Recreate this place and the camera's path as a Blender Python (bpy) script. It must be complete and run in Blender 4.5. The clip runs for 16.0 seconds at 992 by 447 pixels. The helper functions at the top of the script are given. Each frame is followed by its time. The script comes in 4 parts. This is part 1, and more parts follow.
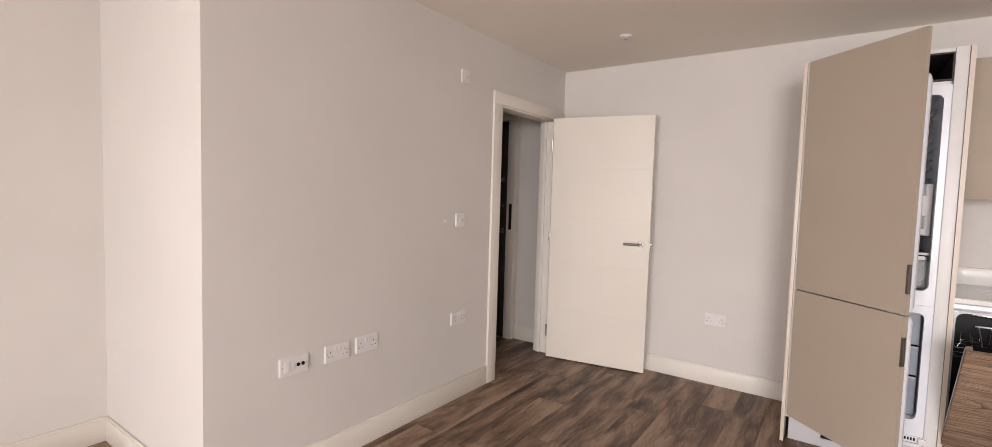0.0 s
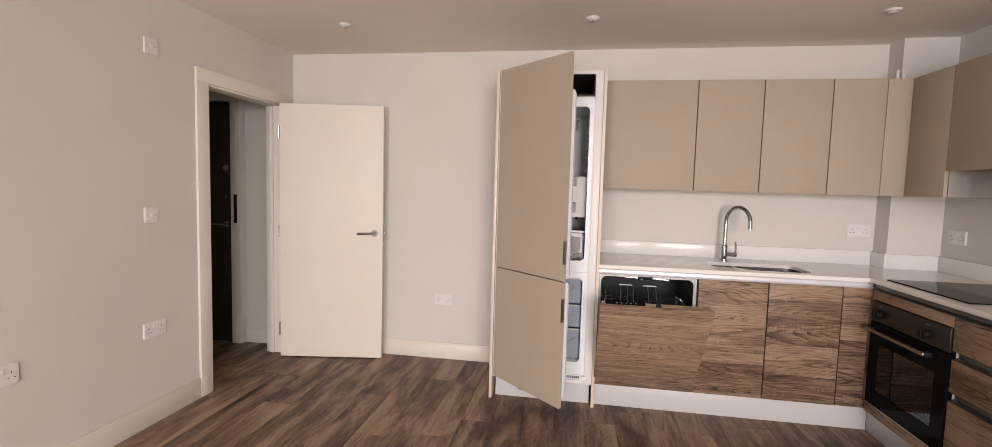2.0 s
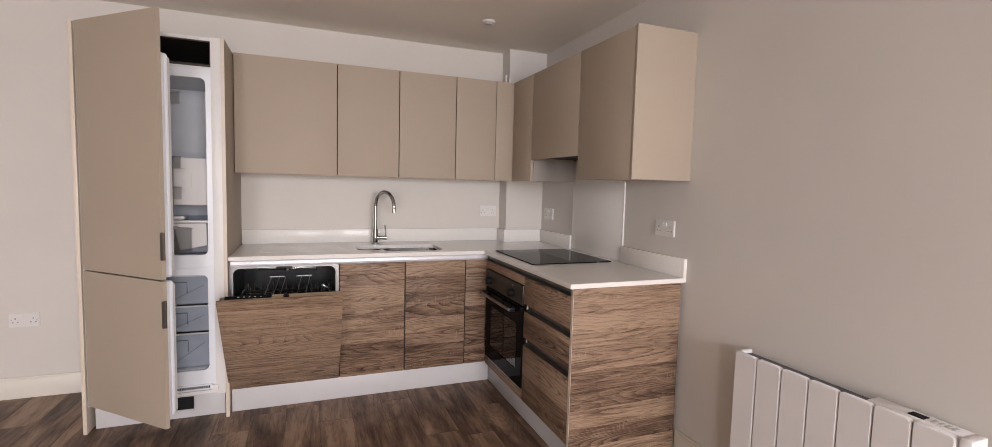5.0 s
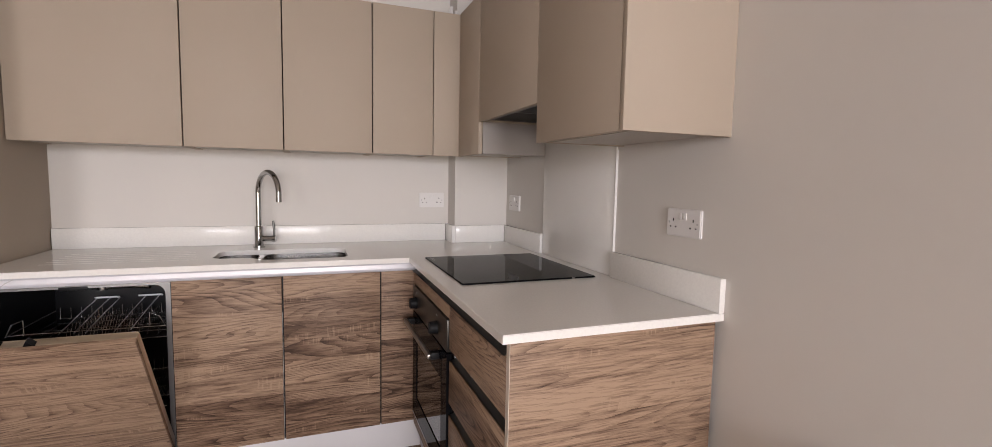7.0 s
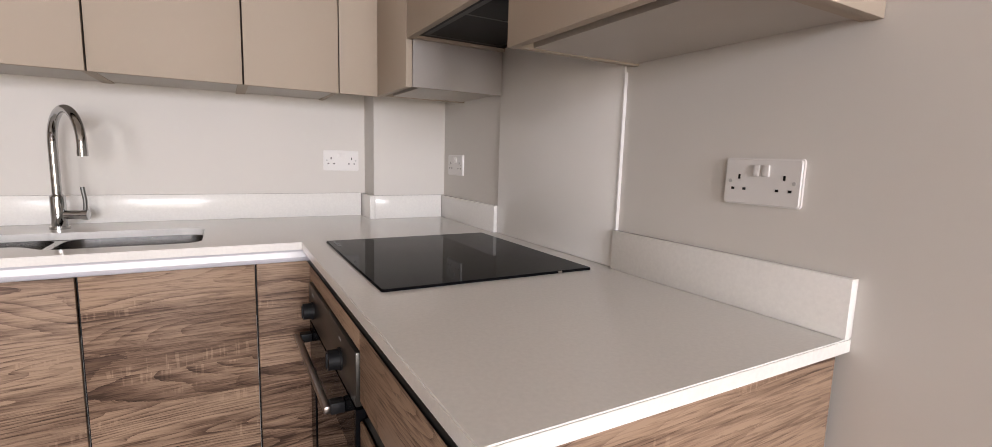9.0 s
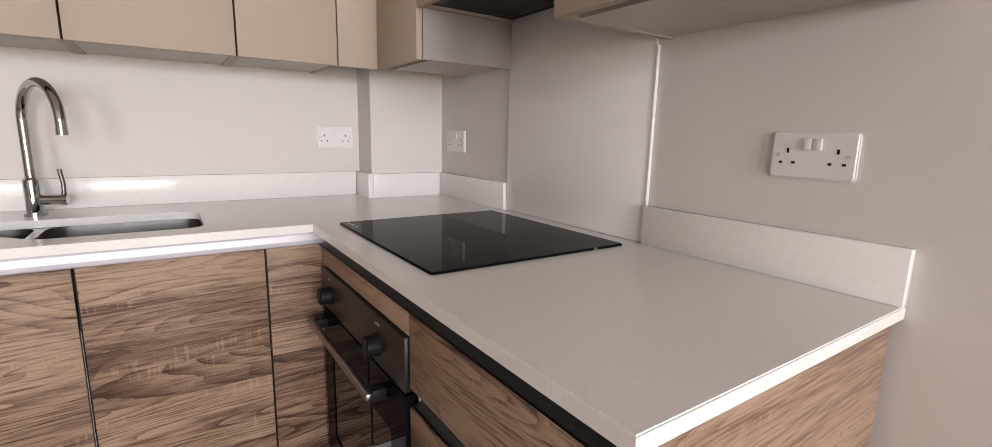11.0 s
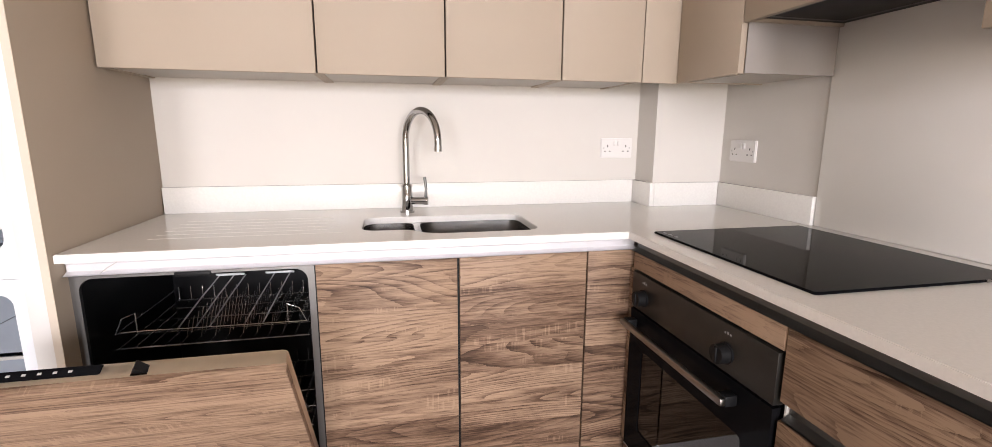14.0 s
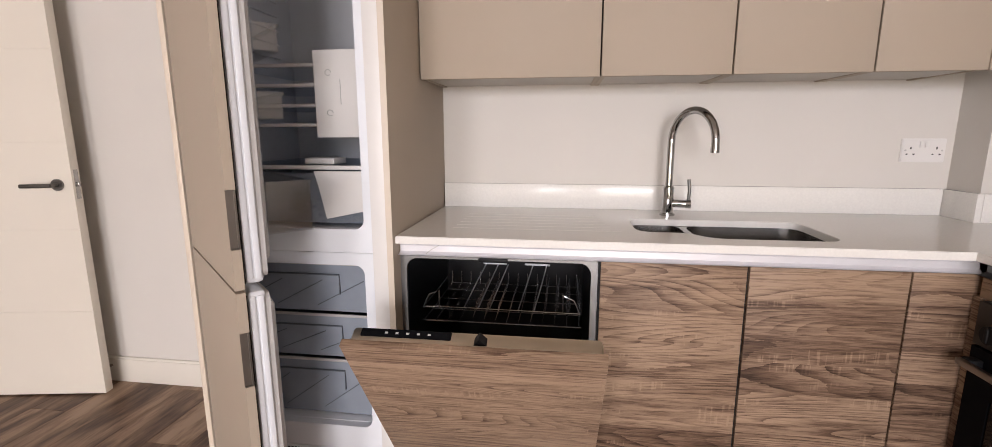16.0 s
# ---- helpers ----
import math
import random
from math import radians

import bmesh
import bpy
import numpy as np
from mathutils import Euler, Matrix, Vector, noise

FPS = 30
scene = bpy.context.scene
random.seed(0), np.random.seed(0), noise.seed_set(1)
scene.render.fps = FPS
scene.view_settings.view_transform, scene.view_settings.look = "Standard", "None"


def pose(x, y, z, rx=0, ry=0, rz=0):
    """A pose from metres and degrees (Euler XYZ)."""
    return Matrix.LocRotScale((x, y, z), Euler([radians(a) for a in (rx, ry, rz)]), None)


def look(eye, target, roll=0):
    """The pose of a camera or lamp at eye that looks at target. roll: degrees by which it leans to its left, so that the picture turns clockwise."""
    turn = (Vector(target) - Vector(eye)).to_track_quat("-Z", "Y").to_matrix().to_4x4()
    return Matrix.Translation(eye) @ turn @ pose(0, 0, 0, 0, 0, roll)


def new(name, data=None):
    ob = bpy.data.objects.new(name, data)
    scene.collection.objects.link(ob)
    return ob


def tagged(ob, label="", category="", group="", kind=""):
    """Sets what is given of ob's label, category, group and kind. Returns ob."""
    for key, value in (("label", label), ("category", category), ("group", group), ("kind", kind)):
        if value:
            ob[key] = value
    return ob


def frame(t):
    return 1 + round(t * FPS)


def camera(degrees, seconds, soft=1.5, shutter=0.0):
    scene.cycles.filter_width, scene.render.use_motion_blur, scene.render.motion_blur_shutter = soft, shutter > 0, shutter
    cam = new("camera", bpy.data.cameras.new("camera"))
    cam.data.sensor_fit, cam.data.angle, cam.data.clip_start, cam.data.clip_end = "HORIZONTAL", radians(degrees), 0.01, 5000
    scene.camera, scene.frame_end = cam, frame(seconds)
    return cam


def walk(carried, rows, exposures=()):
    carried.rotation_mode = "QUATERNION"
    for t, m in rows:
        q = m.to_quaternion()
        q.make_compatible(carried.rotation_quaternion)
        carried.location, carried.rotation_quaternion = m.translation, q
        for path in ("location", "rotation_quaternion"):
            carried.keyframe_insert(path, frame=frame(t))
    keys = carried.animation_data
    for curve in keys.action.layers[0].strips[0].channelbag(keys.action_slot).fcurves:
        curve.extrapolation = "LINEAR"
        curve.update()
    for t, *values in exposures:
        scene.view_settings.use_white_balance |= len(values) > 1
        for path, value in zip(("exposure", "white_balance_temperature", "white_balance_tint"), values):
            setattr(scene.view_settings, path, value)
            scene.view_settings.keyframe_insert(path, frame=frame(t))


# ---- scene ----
cam = camera(91.2, 16.0, soft=0.8)
PATH = [
    (0, (1.555, 1.285, 1.358), (0.401, 2.914, 1.236), 1.7),
    (0.5, (1.655, 1.293, 1.369), (0.702, 3.046, 1.237), 1.5),
    (1, (1.721, 1.306, 1.376), (0.968, 3.153, 1.234), 1.6),
    (1.5, (1.797, 1.336, 1.381), (1.25, 3.254, 1.232), 1.5),
    (2, (1.857, 1.37, 1.386), (1.541, 3.339, 1.239), 1.6),
    (2.5, (1.927, 1.397, 1.382), (1.783, 3.387, 1.24), 1.6),
    (3, (1.994, 1.412, 1.376), (1.973, 3.407, 1.233), 1.4),
    (3.5, (2.058, 1.405, 1.383), (2.248, 3.389, 1.223), 1.5),
    (4, (2.111, 1.386, 1.365), (2.569, 3.327, 1.207), 1.7),
    (4.5, (2.234, 1.371, 1.355), (2.916, 3.245, 1.204), 1.7),
    (5, (2.447, 1.391, 1.36), (3.17, 3.25, 1.207), 1.5),
    (5.2, (2.545, 1.418, 1.354), (3.266, 3.277, 1.206), 1.2),
    (7.5, (3.258, 2.542, 1.261), (3.963, 4.404, 1.073), 1.2),
    (8, (3.337, 2.727, 1.235), (4.164, 4.536, 1.031), 1.3),
    (8.5, (3.375, 2.852, 1.193), (4.288, 4.616, 0.958), 1.6),
    (11, (3.235, 3.048, 1.186), (4.337, 4.677, 0.825), 1.3),
    (11.5, (3.182, 3.066, 1.197), (4.229, 4.729, 0.829), 1.1),
    (12, (3.125, 3.072, 1.201), (4.065, 4.799, 0.834), 0.8),
    (12.5, (3.066, 3.082, 1.212), (3.894, 4.865, 0.847), 0.6),
    (13, (2.993, 3.091, 1.214), (3.686, 4.932, 0.852), 0.4),
    (13.5, (2.926, 3.098, 1.218), (3.48, 4.984, 0.85), 0.4),
    (14, (2.847, 3.107, 1.226), (3.262, 5.028, 0.854), 0.3),
    (14.5, (2.77, 3.119, 1.233), (3.034, 5.066, 0.86), 0.2),
    (15, (2.673, 3.125, 1.227), (2.761, 5.088, 0.852), 0.1),
    (15.5, (2.597, 3.118, 1.218), (2.508, 5.082, 0.85), 0.0),
    (16, (2.521, 3.11, 1.221), (2.248, 5.057, 0.857), -0.1),
]
walk(cam, [(t, look(eye, target, roll)) for t, eye, target, roll in PATH],
     exposures=[(0, -0.56, 6320, 10), (1, -0.54, 6460, 10), (1.5, -0.53, 6560, 11), (2.5, -0.53, 6560, 11), (3.5, -0.52, 6560, 10), (5, -0.71, 6290, 10), (7.5, -0.59, 6220, 10), (8.5, -0.39, 6140, 9), (11, -0.33, 6120, 8), (12.5, -0.35, 6120, 8), (13, -0.11, 6170, 9), (13.5, 0.07, 6220, 9), (14.2, 0.17, 6270, 9), (15, 0.10, 6320, 10), (15.5, -0.05, 6320, 10), (16, -0.38, 6320, 10)])

# ---- light ----
world = bpy.data.worlds.new("sky")
scene.world = world
world.use_nodes = True
wn = world.node_tree
sky = wn.nodes.new("ShaderNodeTexSky")
sky.sky_type, sky.sun_disc = "NISHITA", False
sky.sun_elevation, sky.sun_rotation = radians(40), radians(160)
wn.links.new(sky.outputs[0], wn.nodes["Background"].inputs[0])
wn.nodes["Background"].inputs[1].default_value = 0.12
sun = new("sun", bpy.data.lights.new("sun", "SUN"))
sun.data.energy, sun.data.angle, sun.data.color = 1.0, radians(12), (1.0, 0.95, 0.88)
sun.matrix_world = look((0, 0, 10), (0.5, -4, 6.0))
# each window's upper half sends in cool sky light, its lower half warm light from sunlit ground
for x, w, share in ((0.8, 1.1, 0.36), (3.2, 1.7, 0.69)):
    sky_light = new("sky_light", bpy.data.lights.new("sky_light", "AREA"))
    sky_light.data.shape, sky_light.data.size, sky_light.data.size_y = "RECTANGLE", w, 1.05
    sky_light.data.energy, sky_light.data.color, sky_light.data.spread = 216 * share, (1.0, 0.95, 0.985), radians(125)
    sky_light.matrix_world = look((x, -2.56, 1.77), (x - 0.3, 2.4, -0.4))
    ground_light = new("ground_light", bpy.data.lights.new("ground_light", "AREA"))
    ground_light.data.shape, ground_light.data.size, ground_light.data.size_y = "RECTANGLE", w, 1.0
    ground_light.data.energy, ground_light.data.color, ground_light.data.spread = 106 * share, (1.0, 0.86, 0.71), radians(150)
    ground_light.matrix_world = look((x, -2.56, 0.66), (x - 0.6, 4.0, 1.1))


# ---- materials ----
def mat(name, color, rough=0.5, metal=0.0, vary=0.06, scale=6.0, bump=0.0, bump_scale=120.0, spec=0.5, coat=0.0):
    m = bpy.data.materials.new(name)
    m.use_nodes = True
    n, l = m.node_tree.nodes, m.node_tree.links
    b = n["Principled BSDF"]
    b.inputs["Roughness"].default_value, b.inputs["Metallic"].default_value = rough, metal
    b.inputs["Specular IOR Level"].default_value = spec
    b.inputs["Coat Weight"].default_value, b.inputs["Coat Roughness"].default_value = coat, 0.32
    tc = n.new("ShaderNodeTexCoord")
    nz = n.new("ShaderNodeTexNoise")
    nz.inputs["Scale"].default_value, nz.inputs["Detail"].default_value = scale, 5
    l.new(tc.outputs["Object"], nz.inputs["Vector"])
    ramp = n.new("ShaderNodeValToRGB")
    lo, hi = [max(c * (1 - vary), 0) for c in color], [min(c * (1 + vary), 1) for c in color]
    ramp.color_ramp.elements[0].color, ramp.color_ramp.elements[1].color = (*lo, 1), (*hi, 1)
    ramp.color_ramp.elements[0].position, ramp.color_ramp.elements[1].position = 0.3, 0.7
    l.new(nz.outputs["Fac"], ramp.inputs[0])
    l.new(ramp.outputs[0], b.inputs["Base Color"])
    if bump:
        nb = n.new("ShaderNodeTexNoise")
        nb.inputs["Scale"].default_value, nb.inputs["Detail"].default_value = bump_scale, 4
        l.new(tc.outputs["Object"], nb.inputs["Vector"])
        bp = n.new("ShaderNodeBump")
        bp.inputs["Strength"].default_value, bp.inputs["Distance"].default_value = bump, 0.002
        l.new(nb.outputs["Fac"], bp.inputs["Height"])
        l.new(bp.outputs[0], b.inputs["Normal"])
    return m


def wood(name, stops, axis, rough=0.45, bump=0.25, across=9.0, along=0.9, rings=1.0, dashes=1.0, vary=0.06, bands=0.62, grit=1.0, staves=0.0, waves=200.0):
    """Wood grain that runs along one axis (0, 1 or 2) of the object, shifted by Object Info's Random."""
    m = bpy.data.materials.new(name)
    m.use_nodes = True
    n, l = m.node_tree.nodes, m.node_tree.links
    b = n["Principled BSDF"]
    tc, oi = n.new("ShaderNodeTexCoord"), n.new("ShaderNodeObjectInfo")
    off = n.new("ShaderNodeVectorMath")
    off.operation = "MULTIPLY_ADD"
    l.new(oi.outputs["Random"], off.inputs[0])
    off.inputs[1].default_value = (17.3, 23.1, 31.7)
    l.new(tc.outputs["Object"], off.inputs[2])
    if staves:
        # boards of one height, laid over one another, each with a tone and a figure of its own
        sep, cut, flo = n.new("ShaderNodeSeparateXYZ"), n.new("ShaderNodeMath"), n.new("ShaderNodeMath")
        tone = n.new("ShaderNodeTexWhiteNoise")
        tone.noise_dimensions = "1D"
        cut.operation, flo.operation = "DIVIDE", "FLOOR"
        cut.inputs[1].default_value = staves
        l.new(off.outputs[0], sep.inputs[0])
        l.new(sep.outputs["Z"], cut.inputs[0])
        l.new(cut.outputs[0], flo.inputs[0])
        l.new(flo.outputs[0], tone.inputs["W"])
        off2 = n.new("ShaderNodeVectorMath")
        off2.operation = "MULTIPLY_ADD"
        l.new(tone.outputs["Color"], off2.inputs[0])
        off2.inputs[1].default_value = (5.3, 7.1, 0.9)
        l.new(off.outputs[0], off2.inputs[2])
        off = off2

    def stretched(a, c, detail, dist=0.0, fade=0.55):
        mp = n.new("ShaderNodeMapping")
        sc = [c, c, c]
        sc[axis] = a
        mp.inputs["Scale"].default_value = sc
        l.new(off.outputs[0], mp.inputs["Vector"])
        t = n.new("ShaderNodeTexNoise")
        t.inputs["Scale"].default_value, t.inputs["Detail"].default_value = 1.0, detail
        t.inputs["Distortion"].default_value, t.inputs["Roughness"].default_value = dist, fade
        l.new(mp.outputs[0], t.inputs["Vector"])
        return t.outputs["Fac"]

    def calc(op, a, b_):
        q = n.new("ShaderNodeMath")
        q.operation = op
        for k, v in ((0, a), (1, b_)):
            if isinstance(v, (int, float)):
                q.inputs[k].default_value = v
            else:
                l.new(v, q.inputs[k])
        return q.outputs[0]

    def between(x, lo, hi):
        q = n.new("ShaderNodeMapRange")
        q.inputs["From Min"].default_value, q.inputs["From Max"].default_value = lo, hi
        l.new(x, q.inputs["Value"])
        return q.outputs[0]

    broad = stretched(along, across, 3, 0.6)
    field = stretched(along * (0.45 if staves else 0.6), across * 0.42, 1, 0.0, 0.3)
    wave = between(calc("SINE", calc("MULTIPLY", field, waves), 0.0), 0.45, 1.0)
    if staves:
        # growth lines: each fades in slowly and ends in a sharp dark edge, slightly ragged
        ragged = calc("ADD", field, calc("MULTIPLY", stretched(along * 16, across * 6, 3, 0.0, 0.65), 0.008))
        wave = calc("POWER", calc("FRACT", calc("MULTIPLY", ragged, waves / 6.283), 0.0), 2.6)
    patch = between(stretched(along * 1.5, across * 0.5, 1), 0.46, 0.60)
    if staves:
        patch = calc("ADD", calc("MULTIPLY", patch, 0.6), 0.4)
    ring = calc("MULTIPLY", calc("MULTIPLY", wave, patch), 0.15 * rings)
    grain = stretched(along * 2, across * 5, 5, 0.1, 0.62)
    short = 1.3 if staves else 1.0
    dash = between(stretched(along * 5.5 * short, across * 11, 4, 0.35, 0.62), 0.49, 0.62)
    tick = between(stretched(along * 9 * short, across * 26, 3), 0.50, 0.62)
    v = calc("ADD", calc("MULTIPLY", calc("SUBTRACT", broad, 0.5), bands), 0.57)
    v = calc("ADD", v, calc("MULTIPLY", calc("SUBTRACT", grain, 0.5), 0.42 * grit))
    v = calc("SUBTRACT", v, ring)
    v = calc("SUBTRACT", v, calc("MULTIPLY", dash, 0.15 * dashes))
    v = calc("SUBTRACT", v, calc("MULTIPLY", tick, 0.11 * dashes))
    v = calc("ADD", v, calc("MULTIPLY", calc("SUBTRACT", oi.outputs["Random"], 0.5), vary))
    if staves:
        # patches of pale saw marks that run across the grain
        marks = between(stretched(along * 95, across * 0.55, 2, 0.05, 0.5), 0.54, 0.60)
        spots = between(stretched(along * 3.4, across * 1.6, 1, 0.0, 0.4), 0.60, 0.68)
        v = calc("ADD", v, calc("MULTIPLY", calc("MULTIPLY", marks, spots), 0.10))
        v = calc("ADD", v, calc("MULTIPLY", calc("SUBTRACT", tone.outputs["Value"], 0.5), 0.23))
    ramp = n.new("ShaderNodeValToRGB")
    e = ramp.color_ramp.elements
    while len(e) < len(stops):
        e.new(0.5)
    for k, (p, c) in enumerate(stops):
        e[k].position, e[k].color = p, (*c, 1)
    l.new(v, ramp.inputs[0])
    l.new(ramp.outputs[0], b.inputs["Base Color"])
    b.inputs["Roughness"].default_value = rough
    b.inputs["Specular IOR Level"].default_value = 0.12 if staves else 0.22
    bp = n.new("ShaderNodeBump")
    bp.inputs["Strength"].default_value, bp.inputs["Distance"].default_value = bump, 0.0012
    l.new(v, bp.inputs["Height"])
    l.new(bp.outputs[0], b.inputs["Normal"])
    return m


def thin_clear(name, tint, gloss, rough):
    """Thin clear plastic: lets light straight through, with a faint sheen."""
    m = bpy.data.materials.new(name)
    m.use_nodes = True
    n, l = m.node_tree.nodes, m.node_tree.links
    n.remove(n["Principled BSDF"])
    a, g, mix = n.new("ShaderNodeBsdfTransparent"), n.new("ShaderNodeBsdfGlossy"), n.new("ShaderNodeMixShader")
    a.inputs["Color"].default_value = (*tint, 1)
    g.inputs["Roughness"].default_value = rough
    mix.inputs[0].default_value = gloss
    l.new(a.outputs[0], mix.inputs[1])
    l.new(g.outputs[0], mix.inputs[2])
    l.new(mix.outputs[0], n["Material Output"].inputs["Surface"])
    return m


def glass(name, color=(1, 1, 1), rough=0.02):
    m = bpy.data.materials.new(name)
    m.use_nodes = True
    b = m.node_tree.nodes["Principled BSDF"]
    b.inputs["Base Color"].default_value = (*color, 1)
    b.inputs["Transmission Weight"].default_value, b.inputs["Roughness"].default_value, b.inputs["IOR"].default_value = 1.0, rough, 1.45
    return m


M_PAINT = mat("wall_paint", (0.645, 0.617, 0.58), 0.75, vary=0.025, scale=1.6, bump=0.08, bump_scale=260, spec=0.3)
M_CEIL = mat("ceiling_paint", (0.84, 0.79, 0.725), 0.85, vary=0.02, scale=1.2, bump=0.05, bump_scale=220, spec=0.2)
M_GLOSS = mat("satin_white_paint", (0.72, 0.68, 0.615), 0.35, vary=0.02, scale=3, bump=0.03, bump_scale=60)
M_DOORPAINT = mat("door_paint", (0.73, 0.68, 0.60), 0.42, vary=0.02, scale=2, bump=0.03, bump_scale=90)
M_TAUPE = mat("taupe_laminate", (0.405, 0.341, 0.272), 0.55, vary=0.02, scale=2.5, bump=0.02, bump_scale=300, spec=0.2)
M_CREAM = mat("cream_edging", (0.62, 0.54, 0.45), 0.4, vary=0.03)
M_CARCASS = mat("white_carcass_board", (0.72, 0.70, 0.68), 0.4, vary=0.02)
M_PLINTH = mat("pale_grey_plinth", (0.53, 0.52, 0.53), 0.35, vary=0.03, scale=3)
M_QUARTZ = mat("white_quartz", (0.78, 0.762, 0.73), 0.13, vary=0.03, scale=140, spec=0.22)
M_ALU = mat("brushed_aluminium", (0.55, 0.55, 0.56), 0.38, 1.0, vary=0.05, scale=30)
M_FILMED = mat("film_covered_aluminium", (0.70, 0.69, 0.72), 0.3, 0.25, vary=0.04, scale=12)
# darker copy of the bright metals, with shade and dark reflections in its colour
M_METAL_SHADED = mat("shaded_metal", (0.17, 0.17, 0.165), 0.4, 0.9, vary=0.05)
M_STEEL = mat("stainless_steel", (0.43, 0.415, 0.40), 0.24, 1.0, vary=0.06, scale=20)
M_CHROME = mat("chrome", (0.47, 0.47, 0.47), 0.05, 1.0, vary=0.01)
M_BLACKGLASS = mat("black_glass", (0.006, 0.006, 0.007), 0.04, vary=0.1, spec=0.025)
M_BLACK = mat("black_plastic", (0.009, 0.009, 0.010), 0.5, vary=0.15, spec=0.18)
M_NEAR_BLACK = mat("near_black", (0.006, 0.006, 0.007), 0.3, vary=0.1, spec=0.4)
M_WHITEPLASTIC = mat("white_plastic", (0.73, 0.71, 0.695), 0.28, vary=0.015, scale=8)
M_RADIATOR = mat("white_enamel", (0.78, 0.76, 0.76), 0.3, vary=0.015, scale=8)
M_FRIDGE = mat("fridge_white_liner", (0.74, 0.76, 0.80), 0.3, vary=0.02)
M_GASKET = mat("grey_gasket", (0.5, 0.49, 0.48), 0.6)
M_CARD = mat("white_card", (0.80, 0.78, 0.76), 0.7, vary=0.02)
M_FILM = thin_clear("clear_film", (0.88, 0.89, 0.90), 0.25, 0.18)
M_FROST = mat("frosted_blue_grey_plastic", (0.29, 0.325, 0.38), 0.2, vary=0.10, scale=9)
M_BIN = thin_clear("clear_bin_plastic", (0.94, 0.95, 0.96), 0.16, 0.12)
M_BLUEGREY = mat("dark_blue_grey_plastic", (0.11, 0.125, 0.15), 0.4)
M_CLEAR = thin_clear("clear_plastic", (0.86, 0.89, 0.93), 0.09, 0.05)
M_PANE = glass("window_glass")
M_DARKDOOR = mat("dark_door_paint", (0.035, 0.03, 0.028), 0.4, vary=0.1)
M_SPLASH = mat("back_painted_glass", (0.80, 0.78, 0.75), 0.07, vary=0.015, scale=2, spec=0.55)
OAK = [(0.18, (0.044, 0.026, 0.018)), (0.33, (0.108, 0.066, 0.044)), (0.46, (0.200, 0.132, 0.090)), (0.63, (0.335, 0.234, 0.161))]
M_OAK_X = wood("driftwood_laminate_x", OAK, 0, across=15.0, along=1.4, bands=0.50, rings=1.6, dashes=0.78, grit=1.0, staves=0.093, waves=250.0)
M_OAK_Y = wood("driftwood_laminate_y", OAK, 1, across=15.0, along=1.4, bands=0.50, rings=1.6, dashes=0.78, grit=1.0, staves=0.093, waves=250.0)
FLOOR = [(0.28, (0.045, 0.026, 0.018)), (0.43, (0.115, 0.070, 0.048)), (0.56, (0.215, 0.139, 0.094)), (0.72, (0.345, 0.240, 0.168))]
M_FLOOR = wood("floor_plank_wood", FLOOR, 1, rough=0.42, bump=0.12, across=8.0, along=1.7, rings=0.4, dashes=0.45, vary=0.12, bands=1.05, grit=0.85)


# ---- building helpers ----
def box(bm, x0, x1, y0, y1, z0, z1, bevel=0.0, seg=2):
    r = bmesh.ops.create_cube(bm, size=1.0)
    for v in r["verts"]:
        v.co = Vector(((x0 + x1) / 2 + v.co.x * abs(x1 - x0), (y0 + y1) / 2 + v.co.y * abs(y1 - y0), (z0 + z1) / 2 + v.co.z * abs(z1 - z0)))
    if bevel:
        edges = list({e for v in r["verts"] for e in v.link_edges})
        bmesh.ops.bevel(bm, geom=edges, offset=bevel, segments=seg, affect="EDGES", profile=0.5)
    return bm


def boxes(*dims, bevel=0.0):
    bm = bmesh.new()
    for d in dims:
        box(bm, *d, bevel=bevel)
    return bm


def cyl(bm, p, q, r, seg=20, r2=None):
    p, q = Vector(p), Vector(q)
    d = q - p
    m = Matrix.Translation((p + q) / 2) @ d.to_track_quat("Z", "Y").to_matrix().to_4x4()
    bmesh.ops.create_cone(bm, cap_ends=True, segments=seg, radius1=r, radius2=r if r2 is None else r2, depth=d.length, matrix=m)
    return bm


def tube(bm, pts, r, seg=8):
    """A round bar along a line of points."""
    pts = [Vector(p) for p in pts]
    rings = []
    for i, p in enumerate(pts):
        d = (pts[min(i + 1, len(pts) - 1)] - pts[max(i - 1, 0)]).normalized()
        u = d.orthogonal().normalized() if i == 0 else (rings[-1][1] - d * rings[-1][1].dot(d)).normalized()
        w = d.cross(u)
        rings.append(([bm.verts.new(p + r * (math.cos(a) * u + math.sin(a) * w)) for a in [2 * math.pi * k / seg for k in range(seg)]], u))
    for (a, _), (b, _) in zip(rings, rings[1:]):
        for k in range(seg):
            bm.faces.new((a[k], a[(k + 1) % seg], b[(k + 1) % seg], b[k]))
    bm.faces.new(list(reversed(rings[0][0])))
    bm.faces.new(rings[-1][0])
    return bm


def rounded(cx, cy, w, h, r, seg=6):
    """Outline of a rounded rectangle."""
    out = []
    for sx, sy, a0 in ((1, 1, 0), (-1, 1, 90), (-1, -1, 180), (1, -1, 270)):
        for k in range(seg + 1):
            a = radians(a0 + 90 * k / seg)
            out.append((cx + sx * (w / 2 - r) + r * math.cos(a), cy + sy * (h / 2 - r) + r * math.sin(a)))
    return out


